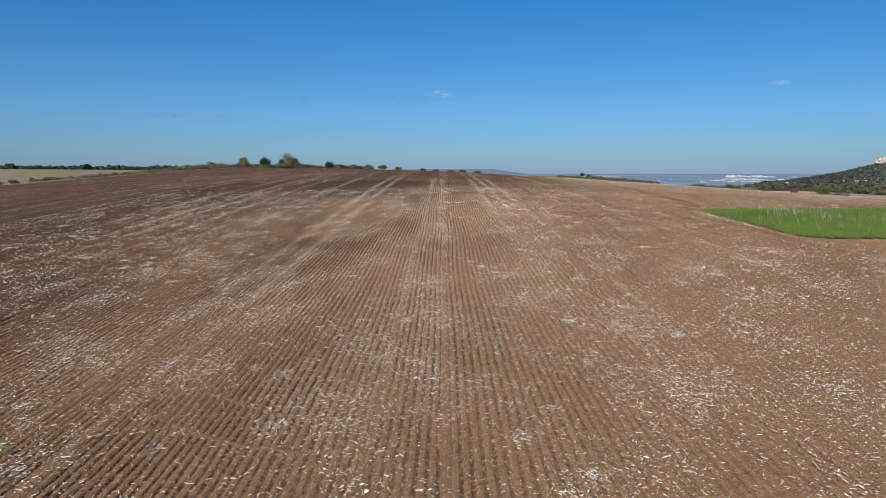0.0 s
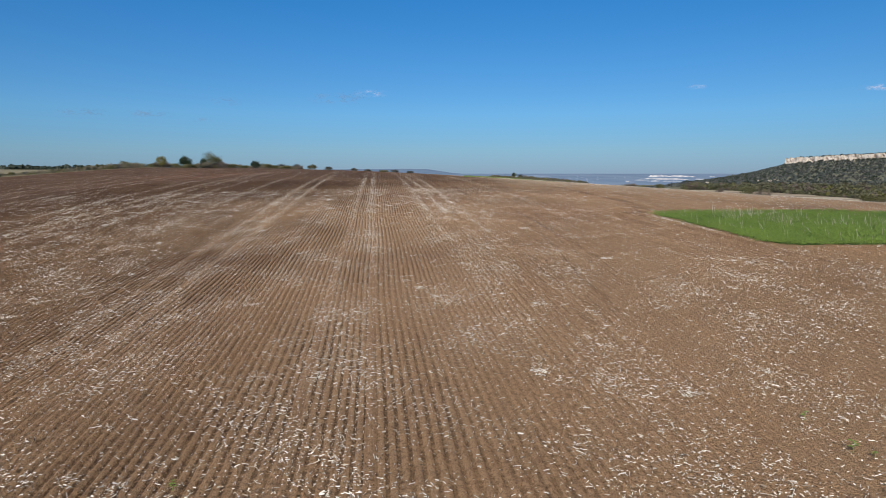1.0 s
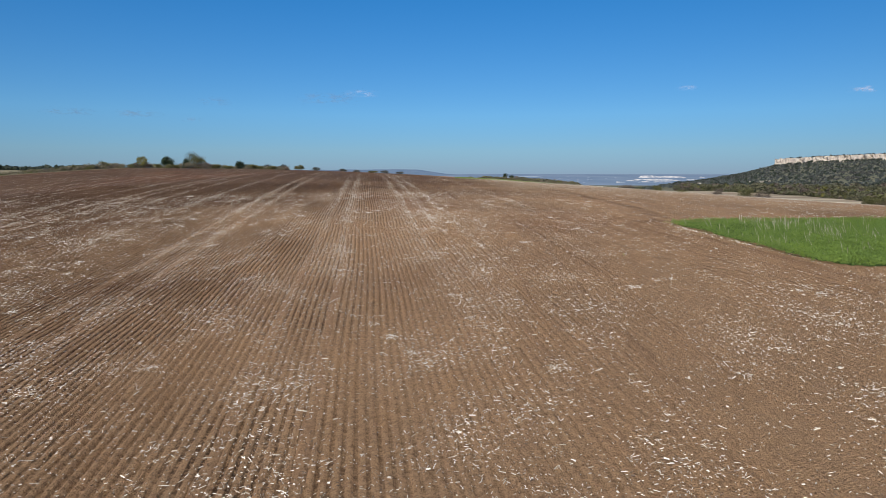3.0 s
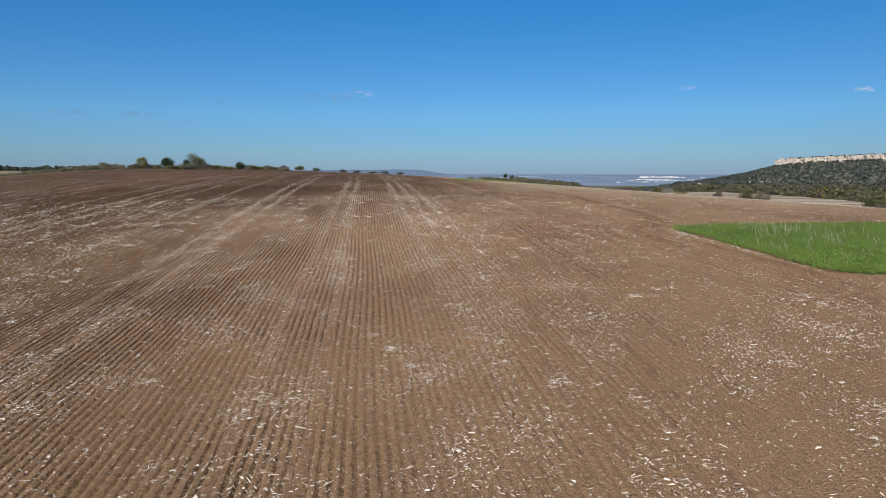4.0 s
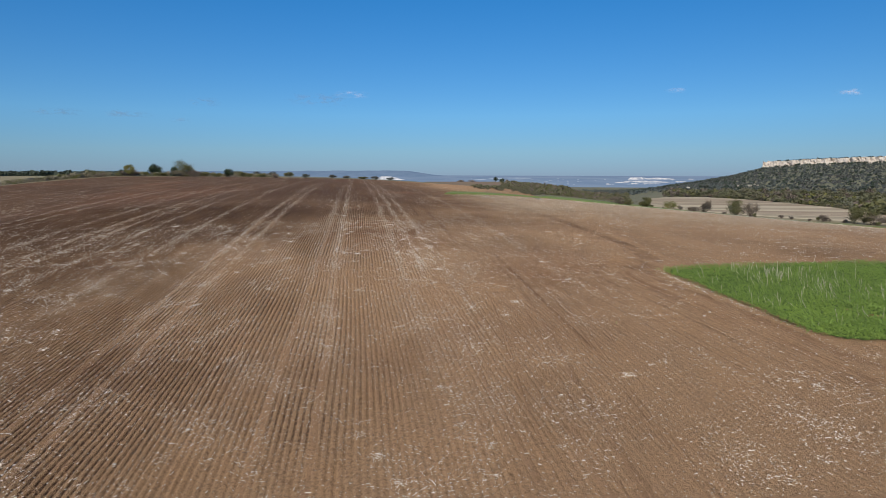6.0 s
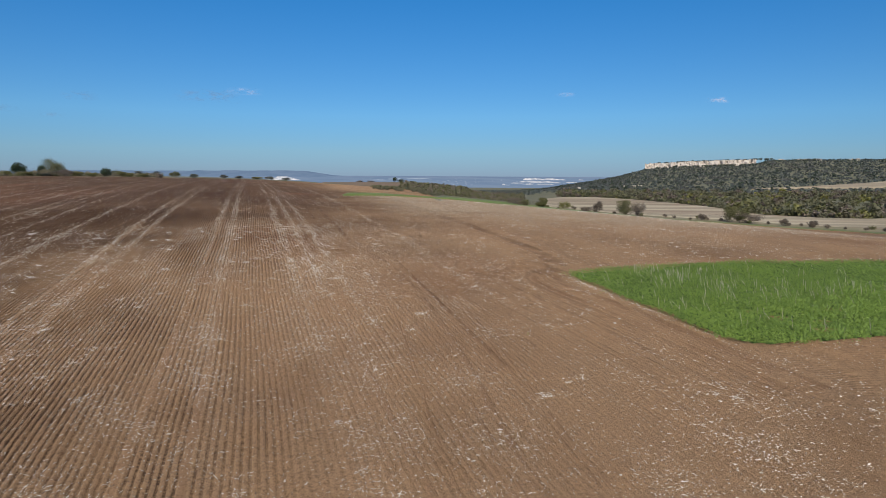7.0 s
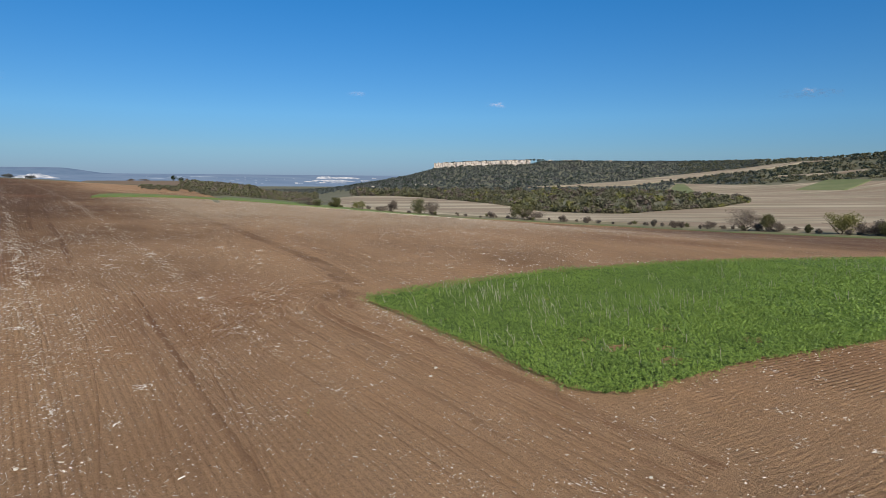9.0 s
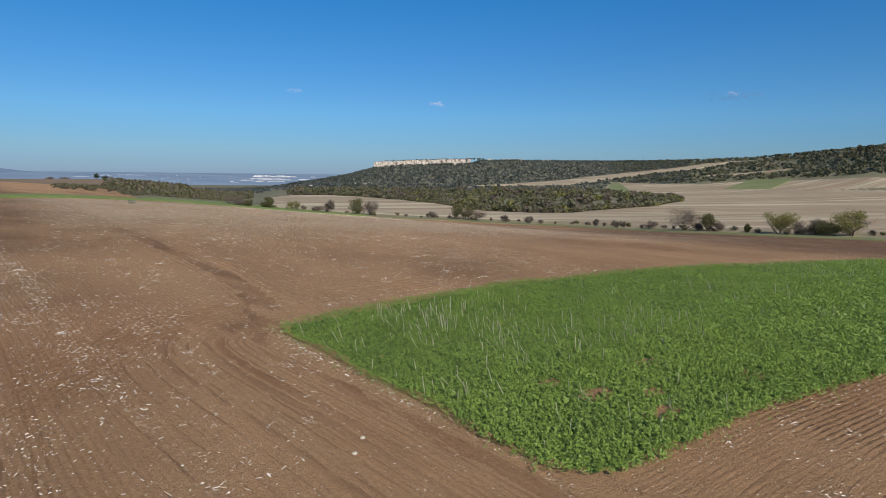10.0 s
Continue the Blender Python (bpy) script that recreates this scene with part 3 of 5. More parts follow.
sheet("grass_verge", 33.9, 120, 0.5, edge_plus(-1.5), lambda a: field_edge(a) - 1.5 + VERGE_WIDE(a), 9, DRYVERGE, 0.22, "strip of faded olive grass along the field's edge")
sheet("brown_rise", 3.5, 13.8, 0.3, knots([0], [600]), knots([0], [838]), 12, BROWNLAND, 0.4, "brown worked land on the rise beyond the field")
sheet("dry_grass_strip", 15, 120, 0.5, lambda a: field_edge(a) - 1.7 + VERGE_WIDE(a), edge_plus(21), 5, DRYGRASS, 0.11, "dry tan grass under the hedge")
sheet("bank_grass", -62, -8, 0.5, edge_plus(-2), edge_plus(26), 5, DRYGRASS, 0.12, "dry tan grass bank beside the ploughed field")
sheet("stubble_field", 25.6, 62.1, 0.3, edge_plus(20), knots(WOOD_AZ, WOOD_D), 30, STUBBLE, 0.25, "pale tan harvested stubble field behind the hedge")
sheet("stubble_field", 62.0, 120, 0.3, edge_plus(20), knots([62.0, 66, 76, 95, 120], [935, 960, 880, 850, 850]), 60, STUBBLE, 0.27, "pale tan harvested stubble field below the hill")
sheet("stubble_field", 55.2, 64.0, 0.25, knots([55.2, 56.7, 61.6, 64.0], [780, 645, 545, 530]), knots([55.2, 55.7, 62.9, 64], [815, 1000, 940, 945]), 16, STUBBLE, 0.4, "pale tan harvested stubble field beyond the wood")
sheet("green_meadow", 55.3, 61.0, 0.15, knots([55.3, 56.7, 61.0], [778, 645, 556]), knots([55.3, 55.8, 56.5, 57.4, 59.5, 61.0], [815, 985, 975, 800, 645, 585]), 12, MEADOW, 0.7, "faded green grass at the stubble field's end")
sheet("green_meadow", 64.9, 69.8, 0.2, knots([64.9, 68.3, 69.8], [845, 830, 935]), knots([64.9, 66.9, 69.8], [852, 984, 942]), 8, MEADOW, 0.8, "faded green wedge of grass in the stubble")
sheet("stubble_field", 43.2, 67.0, 0.3, knots(STRIP_AZ, STRIP_IN), knots(STRIP_AZ, STRIP_OUT), 10, STUBBLE, 1.2, "pale tan field on the wooded slope")
sheet("stubble_field", 63.5, 69.5, 0.3, knots([63.5, 69.5], [1085, 1040]), knots([63.5, 69.5], [1105, 1065]), 4, STUBBLE, 1.5, "pale tan grass strip on the wooded hill")
sheet("stubble_field", -50, -24, 0.5, edge_plus(26), knots([-50, -24], [480, 480]), 12, DRYGRASS, 0.3, "dull tan meadow before the forest")
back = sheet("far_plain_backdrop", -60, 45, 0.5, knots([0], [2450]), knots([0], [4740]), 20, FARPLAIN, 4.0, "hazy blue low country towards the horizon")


# ---- leaves, straw and plants in bulk ----
def quads_at(c, n, size, rng, tall=1.0):
    """Small leaf quads: centres c, normals n, half sizes."""
    k = len(c)
    a = np.cross(n, rng.normal(size=(k, 3)))
    a /= np.linalg.norm(a, axis=1, keepdims=True) + 1e-9
    b = np.cross(n, a)
    s = size[:, None] if np.ndim(size) else size
    a, b = a * s, b * s * tall
    v = np.stack([c - a, c - b, c + a, c + b], 1).reshape(-1, 3)
    return v, np.arange(4 * k).reshape(-1, 4)


def crown_points(rng, k, rx, rz, lobes=7, hollow=0.55):
    """Points in an uneven crown made of lobes, centred on the origin, and outward directions."""
    d = rng.normal(size=(lobes, 3))
    d /= np.linalg.norm(d, axis=1, keepdims=True)
    cen = d * rng.uniform(0.35, 0.62, (lobes, 1))
    rad = rng.uniform(0.32, 0.5, lobes)
    w = rng.integers(0, lobes, k)
    q = rng.normal(size=(k, 3))
    q /= np.linalg.norm(q, axis=1, keepdims=True)
    p = cen[w] + q * (rad[w] * rng.uniform(hollow, 1.05, k))[:, None]
    return p * (rx, rx, rz), q


def woods(name, label, category, spots, mat, leaves, size, seed, sink=0.3, lift=None):
    """Many small trees or bushes nobody could count, as one object: spots are x, y, height, width."""
    rng = np.random.default_rng(seed)
    V, F, base = [], [], 0
    for x, y, h, w in spots:
        p, q = crown_points(rng, leaves, w / 2, h * 0.52, 5)
        p += (x, y, (height(x, y) if lift is None else lift(x, y)) + h * (0.5 - sink * 0.5))
        nrm = q * 0.75 + (0, 0, 0.45) + rng.normal(size=q.shape) * 0.38
        nrm /= np.linalg.norm(nrm, axis=1, keepdims=True)
        v, f = quads_at(p, nrm, rng.uniform(0.6, 1.25, leaves) * size * (w / 5), rng)
        V.append(v)
        F.append(f + base)
        base += len(v)
    ob = new(name, mesh_of(name, np.concatenate(V), np.concatenate(F), mat))
    return tagged(ob, label, category, "", "stuff")


def scatter(rng, n, az0, az1, inner, outer, h, w, even=True):
    """Random spots on the land between two distances from MID."""
    out = []
    for _ in range(n):
        a = rng.uniform(az0, az1)
        i, o = float(inner(a)), float(outer(a))
        d = math.sqrt(rng.uniform(i * i, o * o)) if even else rng.uniform(i, o)
        hh = rng.uniform(*h)
        out.append((MID[0] + d * math.sin(radians(a)), MID[1] + d * math.cos(radians(a)), hh, hh * rng.uniform(*w)))
    return out


rng = np.random.default_rng(11)
# table mountain and its slopes
slope = scatter(rng, 13500, 18, 62, lambda a: np.interp(a, [18, 30, 43, 55, 62], [900, 620, 690, 790, 1000]), lambda a: skyline(a)[0] + 60, (1.8, 4.0), (1.3, 2.4))
def open_ground(s):
    az, d = bearing(s[0], s[1])
    on_field = 43.2 < az < 67 and np.interp(az, STRIP_AZ, STRIP_IN) - 12 < d < np.interp(az, STRIP_AZ, STRIP_OUT) + 3
    behind_wood = 55.2 < az < 62.5 and np.interp(az, [55.2, 56.7, 62.5], [770, 640, 550]) < d < np.interp(az, [55.2, 55.7, 62.5], [815, 1003, 950])
    on_strip = 63.3 < az < 69.7 and np.interp(az, [63.5, 69.5], [1080, 1035]) < d < np.interp(az, [63.5, 69.5], [1108, 1068])
    return on_field or behind_wood or on_strip


slope = [s for s in slope if not open_ground(s)]
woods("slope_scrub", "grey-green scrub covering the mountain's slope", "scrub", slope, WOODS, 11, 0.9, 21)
dark = scatter(rng, 1500, 24, 62, lambda a: np.interp(a, [24, 30, 43, 55, 62], [900, 620, 690, 790, 1000]), lambda a: skyline(a)[0] + 60, (3.5, 6.5), (0.9, 1.4))
woods("slope_trees", "dark green trees dotted over the mountain's slope", "trees", [s for s in dark if not open_ground(s)], FOREST, 30, 0.8, 28)
hill = scatter(rng, 5000, 56, 98, lambda a: np.interp(a, [56, 62, 66, 76, 98], [1015, 960, 985, 905, 870]), lambda a: skyline(a)[0] + 40, (3, 6), (1.2, 2.0))
woods("hill_woodland", "dark green woodland on the rising hill", "woodland", [s for s in hill if not open_ground(s)][:3000], VALLEY, 16, 0.85, 22)
woods("hill_trees", "dark green trees on the rising hill", "trees", [s for s in hill if not open_ground(s)][3000:], FOREST, 22, 0.85, 29)
low = scatter(rng, 980, 27, 61.5, lambda a: np.interp(a, WOOD_AZ, WOOD_D) + 3, lambda a: np.interp(a, [27, 41, 53, 55, 56.7, 61.5], [650, 700, 780, 770, 635, 556]), (2.6, 8.0), (0.95, 1.6))
low += scatter(rng, 330, 27, 61.7, lambda a: np.interp(a, WOOD_AZ, WOOD_D), lambda a: np.interp(a, WOOD_AZ, WOOD_D) + 16, (2.2, 5.0), (1.1, 1.8))
rng.shuffle(low)
woods("valley_woodland", "mixed olive and brown woodland in the valley", "woodland", low[:800], VALLEY, 80, 0.42, 23)
woods("valley_bushes", "yellow-green bushes among the valley woodland", "bushes", low[800:960], OLIVE, 80, 0.42, 24)
woods("valley_autumn_trees", "yellow-green autumn trees in the valley woodland", "trees", low[960:1060], GOLD, 80, 0.42, 36)
woods("valley_thicket", "leafless brown thicket at the wood's edge", "bushes", low[1060:], TWIG, 80, 0.42, 25)
knoll = scatter(rng, 1500, 12.6, 24, lambda a: 560 + 0 * a, lambda a: 835 + 0 * a, (2.5, 5.5), (1.1, 1.9))
knoll = [(x, y, h * float(np.interp(bearing(x, y)[0], [18, 20], [1.0, 0.65])), w) for x, y, h, w in knoll]
woods("knoll_bushes", "olive and brown bushes covering a low knoll", "bushes", knoll[:850], VALLEY, 34, 0.6, 26)
woods("knoll_olive_bushes", "olive-green bushes on the low knoll", "bushes", knoll[850:1150], OLIVE, 34, 0.6, 32)
woods("knoll_thicket", "leafless grey-brown thicket on the low knoll", "bushes", knoll[1150:], TWIG, 34, 0.6, 34)
rough = scatter(rng, 190, 9, 15.4, lambda a: np.interp(a, [9, 13, 15.4], [262, 258, 226]), lambda a: np.interp(a, [9, 13, 15.4], [290, 335, 262]), (0.9, 2.0), (1.2, 2.2))
woods("rough_edge_scrub", "low grey-olive scrub along the brown land's edge", "scrub", rough, VALLEY, 60, 0.4, 35)
forest = scatter(rng, 520, -52, -20, lambda a: 480 + 0 * a, lambda a: 640 + 0 * a, (4.0, 5.6), (1.1, 1.7))
woods("forest_edge", "dark green forest edge behind the pale meadow", "forest", forest, FOREST, 60, 0.7, 27)


def crop_inside(x, y, inset=0.0):
    south = np.interp(x, [25.3, 25.7, 26.2, 27, 28.2, 34.3, 37.2, 40.5, 44.3, 110], [44.9, 44.1, 43.65, 43.3, 43.1, 42.95, 42.5, 41.95, 41.2, 35.6])
    north = np.interp(x, [25, 30, 43, 60, 74, 102, 120], [62.3, 63.2, 64.4, 63.6, 61.8, 56.0, 52.0])
    west = 25.3 + 0.15 * np.sin(y * 0.9) + np.where(y > 61.0, (y - 61.0) * 0.4, 0)
    return (x > west + inset) & (y > south + inset) & (y < north - inset) & (x < 112)


def straw():
    """Chopped stalk pieces lying on the soil, denser in bands along the rows and in small heaps."""
    rng = np.random.default_rng(31)
    n = 300000
    x = rng.uniform(-45, 61, n * 4)
    y = -2 + 100 * rng.uniform(0, 1, n * 4) ** 1.8
    near = np.min(np.abs(x[:, None] + 0.35 * np.sin(y[:, None] * 0.11 + x[:, None] * 0.05) - np.array(BANDS)), axis=1)
    band = np.exp(-(near / 0.5) ** 2)
    blot = 0.5 + 0.5 * np.sin(x * 0.9 + 2 * np.sin(y * 0.31)) * np.sin(y * 0.57 + 1.7 * np.sin(x * 0.37))
    calm = (1 - 0.5 * sstep(11, 19, x) * sstep(34, 44, y)) * (1 - 0.55 * sstep(23, 28, x)) * (1 - 0.5 * sstep(22, 58, np.hypot(x, y)))
    keep = rng.uniform(0, 1, n * 4) < (0.16 + 0.75 * blot**2.5 + 0.45 * band * (0.15 + 0.85 * blot)) * calm * (1 - 0.5 * sstep(-12, -38, x)) * (1 - 0.4 * sstep(60, 92, y))
    keep &= ~((x > 25.2) & (y > 43) & (y < 64.5))
    x, y = x[keep][:n], y[keep][:n]
    # the wider field, thinner and in bands
    far_n = 226000
    fx, fy = -115 + 215 * rng.uniform(0, 1, far_n), -10 + 185 * rng.uniform(0, 1, far_n)
    near = np.min(np.abs(fx[:, None] + 0.5 * np.sin(fy[:, None] * 0.09 + fx[:, None] * 0.05) - np.array(BANDS)), axis=1)
    drift = 0.5 + 0.5 * np.sin(fx * 0.35 + 2 * np.sin(fy * 0.11)) * np.sin(fy * 0.17 + 1.7 * np.sin(fx * 0.21))
    bleached = sstep(78, 118, fy + 0.2 * fx) * sstep(22, 34, fx)
    want = 0.05 + 0.16 * drift**2 + 0.55 * np.exp(-(near / 0.7) ** 2) * (0.3 + 0.7 * drift) + 0.30 * bleached
    outside = (fx < -44) | (fx > 60) | (fy > 86) | ((fy > 64) & (fx > 22))
    az, dist = bearing(fx, fy)
    pick = outside & (rng.uniform(0, 1, far_n) < want * (0.5 + 0.4 * bleached)) & (dist < field_edge(az) - 2) & ~crop_inside(fx, fy, -0.6)
    fx, fy = fx[pick], fy[pick]
    # straw left in lines behind the wheels
    lines = np.array([b for b in BANDS if b > -46])
    lx, ly = rng.choice(lines, 26000) + 0.17 * rng.normal(size=26000), -2 + 130 * rng.uniform(0, 1, 26000) ** 1.25
    thick = 0.5 + 0.5 * np.sin(ly * 0.9 + lx * 5 + 2 * np.sin(ly * 0.23))
    ok = (rng.uniform(0, 1, 26000) < thick) & ~((lx > 9) & (ly > 36))
    x, y = np.concatenate([x, lx[ok]]), np.concatenate([y, ly[ok]])
    # heaps
    hx, hy = rng.uniform(-40, 58, 1700), -1 + 98 * rng.uniform(0, 1, 1700) ** 1.4
    ok = ~((hx > 24.6) & (hy > 42) & (hy < 65)) & (rng.uniform(0, 1, 1700) < 1 - 0.6 * sstep(8, 14, hx) * sstep(34, 44, hy))
    hx, hy = hx[ok], hy[ok]
    hx[:8], hy[:8] = (11.5, 8.4, 1.9, -4.2, 2.2, 6.8, 13.1, 4.9), (53.6, 21.8, 14.4, 15.4, 35.1, 31.4, 40.6, 24.0)
    m = (rng.gamma(1.3, 12, len(hx)) + 4).astype(int)
    m[:8] = 80
    x = np.concatenate([x, np.repeat(hx, m) + rng.normal(size=m.sum()) * 0.15])
    y = np.concatenate([y, np.repeat(hy, m) + rng.normal(size=m.sum()) * 0.16])
    # litter along the crop's border
    x = np.concatenate([x, 25.0 + 0.22 * rng.normal(size=420), rng.uniform(26, 60, 330)])
    y = np.concatenate([y, rng.uniform(43.5, 62.5, 420), 42.7 + 0.3 * rng.normal(size=330)])
    y[-330:] -= 0.085 * (x[-330:] - 28)
    near_count = len(x)
    x, y = np.concatenate([x, fx]), np.concatenate([y, fy])
    k = len(x)
    z = ground_height(x, y) + 0.105 + rng.uniform(-0.02, 0.03, k)
    length = rng.gamma(1.5, 0.0120, k) + 0.011 + 0.05 * (rng.uniform(0, 1, k) < 0.012)
    wide = rng.uniform(0.0046, 0.0088, k) * (1 + 0.8 * (rng.uniform(0, 1, k) < 0.12))
    away = 1 + 0.45 * sstep(25, 90, np.hypot(x, y))
    length *= away
    wide *= away
    a, tilt = rng.uniform(0, math.pi, k), rng.normal(size=k) * 0.25
    d = np.stack([np.cos(a) * np.cos(tilt), np.sin(a) * np.cos(tilt), np.sin(tilt)], 1) * length[:, None]
    s = np.stack([-np.sin(a), np.cos(a), 0 * a], 1) * wide[:, None]
    u = np.stack([0 * a, 0 * a, wide * 1.7], 1)
    c = np.stack([x, y, z], 1)
    bend = np.stack([-np.sin(a), np.cos(a), 0 * a], 1) * (length * rng.normal(size=k) * 0.2)[:, None]
    v = np.stack([c - d - s, c - d + s, c - d * 0.8 + u, c + d + bend - s, c + d + bend + s, c + d * 0.8 + bend + u], 1).reshape(-1, 3)
    close = np.hypot(x, y) < 27
    F = np.concatenate([np.flatnonzero(close)[:, None] * 6 + (1, 2, 5, 4), np.flatnonzero(close)[:, None] * 6 + (2, 0, 3, 5), np.flatnonzero(~close)[:, None] * 6 + np.where((np.cos(a) > 0)[~close, None], (2, 0, 3, 5), (1, 2, 5, 4))])   # farther off, the sunny side alone
    ob = new("straw", mesh_of("straw", v, F, STRAW))
    tagged(ob, "pale chopped straw and stalk pieces scattered on the soil", "straw", "", "stuff")


straw()


def clods():
    """Loose lumps of earth on the ridges."""
    rng = np.random.default_rng(33)
    n = 32000
    x = rng.uniform(-40, 24, n) + 30 * (rng.uniform(0, 1, n) < 0.12)
    y = -2 + 72 * rng.uniform(0, 1, n) ** 1.25
    keep = rng.uniform(0, 1, n) < np.interp(x, [-40, 0, 6, 12, 60], [1.0, 0.9, 0.5, 0.35, 0.4])
    keep &= ~((x > 25.0) & (y > 43) & (y < 64.5))
    x, y = x[keep], y[keep]
    k = len(x)
    r = rng.gamma(3.0, 0.0085, k) + 0.008
    c = np.stack([x, y, ground_height(x, y) + 0.055 + 0.3 * r], 1)
    o = np.array([(1, 0, 0), (0, 1, 0), (-1, 0, 0), (0, -1, 0), (0, 0, 0.8), (0, 0, -0.8)], float)
    v = (c[:, None] + o[None] * (r[:, None] * rng.uniform(0.6, 1.4, (k, 6)))[..., None] + rng.normal(size=(k, 6, 3)) * (r * 0.2)[:, None, None]).reshape(-1, 3)
    f = np.array([(0, 1, 4), (1, 2, 4), (2, 3, 4), (3, 0, 4)])
    F = (np.arange(k)[:, None, None] * 6 + f[None]).reshape(-1, 3)
    ob = new("soil_clods", mesh_of("soil_clods", v, F, SOIL))
    tagged(ob, "small loose brown clods of earth on the ridges", "clods", "", "stuff")


clods()


# ---- green crop ----
def plants(rng, x, y, leaves, leaf, spread):
    """Leafy plants: a dome of small leaves round each stem, as corner points and faces."""
    k = len(x)
    tall = rng.uniform(0.24, 0.52, k) * (0.85 + 0.2 * np.sin(x * 0.6) * np.sin(y * 0.8))
    z = ground_height(x, y) + 0.05
    t = 1 - rng.uniform(0, 1, (k, leaves)) ** 1.2 * 0.6
    a = rng.uniform(0, 2 * math.pi, (k, leaves))
    r = spread[:, None] * np.sqrt(np.clip(1.12 - t**2.5, 0, 1)) * rng.uniform(0.5, 1.15, (k, leaves))
    c = np.stack([x[:, None] + r * np.cos(a), y[:, None] + r * np.sin(a), z[:, None] + tall[:, None] * t], -1).reshape(-1, 3)
    nrm = np.stack([np.cos(a) * 0.7, np.sin(a) * 0.7, 0.75 + 0.6 * sstep(48, 56, y)[:, None] + 0 * a], -1).reshape(-1, 3) + rng.normal(size=(k * leaves, 3)) * 0.4
    nrm /= np.linalg.norm(nrm, axis=1, keepdims=True)
    return quads_at(c, nrm, rng.uniform(0.65, 1.3, k * leaves) * np.repeat(leaf, leaves), rng, 0.65)


CROP_GAPS = ((31.3, 47.5, 0.8), (31.9, 45.1, 0.7), (30.8, 49.3, 0.5), (33.4, 46.3, 0.5), (36.5, 48.5, 0.7), (39, 45.0, 0.6))   # thin places: x, y, radius
GAP_SHADE = mottled("crop_shade_green", ((0.075, 0.125, 0.027), (0.095, 0.145, 0.035), (0.045, 0.050, 0.022)), 2.5, relief=0.05, fine=0.6)


def crop():
    rng = np.random.default_rng(41)
    V, F = [], []
    # coarse plants towards the south and west, a finer carpet north and east
    for x0, x1, step, leaves, small, big, spread in ((25, 46, 0.165, 20, 0.038, 0.044, 0.115), (46, 70, 0.21, 10, 0.056, 0.074, 0.16), (70, 112, 0.34, 10, 0.075, 0.105, 0.2)):
        X, Y = np.meshgrid(np.arange(x0, x1, step), np.arange(36, 65, step))
        x, y = X.ravel() + rng.normal(size=X.size) * step * 0.33, Y.ravel() + rng.normal(size=X.size) * step * 0.33
        ok = crop_inside(x, y)
        thin = np.zeros(X.size)
        for gx, gy, gr in CROP_GAPS:
            ragged = gr * (1 + 0.5 * np.sin(x * 7 + y * 3) + 0.4 * np.sin(y * 9 - x * 4))
            thin = np.maximum(thin, 1 - sstep(0.3, 1.1, np.hypot((x - gx) * 0.8, (y - gy) * 1.5) / np.maximum(ragged, 0.15)))
        coarse = sstep(54, 47, y)
        ok &= rng.uniform(0, 1, X.size) > 0.9 * thin + 0.02 + 0.12 * coarse
        x, y = x[ok], y[ok]
        fine = 1 - 0.28 * sstep(48, 55, y)
        v, f = plants(rng, x, y, leaves, np.interp(x, [x0, x1], [small, big]) * fine, spread * rng.uniform(0.7, 1.25, len(x)))
        F.append(f + sum(len(q) for q in V))
        V.append(v)
    # stray seedlings past the crop's west and south borders
    x = np.concatenate([25.45 - np.abs(rng.normal(size=300)) * 0.35, rng.uniform(27, 60, 120)])
    y = np.concatenate([rng.uniform(44, 62.5, 300), 43.2 - np.abs(rng.normal(size=120)) * 0.25])
    y[300:] -= 0.11 * (x[300:] - 28)
    v, f = plants(rng, x, y, 6, np.full(420, 0.026), np.full(420, 0.05))
    F.append(f + sum(len(q) for q in V))
    V.append(v)
    ob = new("green_crop", mesh_of("green_crop", np.concatenate(V), np.concatenate(F), CROP))
    tagged(ob, "dense bright green leafy volunteer plants on unploughed soil", "crop", "", "stuff")
    # added dark sheet under the plants, painting the shade in their gaps
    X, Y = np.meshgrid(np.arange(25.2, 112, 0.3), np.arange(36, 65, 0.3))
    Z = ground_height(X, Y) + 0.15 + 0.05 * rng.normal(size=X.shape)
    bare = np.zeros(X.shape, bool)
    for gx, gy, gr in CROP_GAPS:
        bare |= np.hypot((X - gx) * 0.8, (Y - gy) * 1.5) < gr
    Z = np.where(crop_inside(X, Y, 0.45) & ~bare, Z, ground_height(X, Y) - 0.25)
    tagged(new("crop_shade_sheet", grid_mesh("crop_shade_sheet", X, Y, Z, GAP_SHADE)), "added dark green sheet standing in for shade under the crop", "weeds", "", "stuff")
    # dead stalks standing and leaning among the plants
    n = 1900
    x, y = 25.8 + 80 * rng.uniform(0, 1, n) ** 1.3, rng.uniform(37, 64.5, n)
    group = 0.5 + 0.5 * np.sin(x * 0.8 + 1.4 * np.sin(y * 0.6)) * np.sin(y * 0.9 + 1.2 * np.sin(x * 0.5))
    x[:240], y[:240] = 29.5 + 7.5 * rng.uniform(0, 1, 240), 54.5 + 7 * rng.uniform(0, 1, 240)
    x[240:440], y[240:440] = 31 + 14 * rng.uniform(0, 1, 200), 50.5 + 3.5 * rng.uniform(0, 1, 200)
    ok = crop_inside(x, y, 0.3) & (rng.uniform(0, 1, n) < (0.25 + 0.75 * group**2) * (0.35 + 0.65 * sstep(44, 52, y)))
    x, y = x[ok], y[ok]
    k = len(x)
    h, lean, a = rng.uniform(0.4, 0.95, k), np.abs(rng.normal(size=k)) * 0.6, rng.normal(size=k) * 0.9 + 2.3
    c = np.stack([x, y, ground_height(x, y) + 0.05], 1)
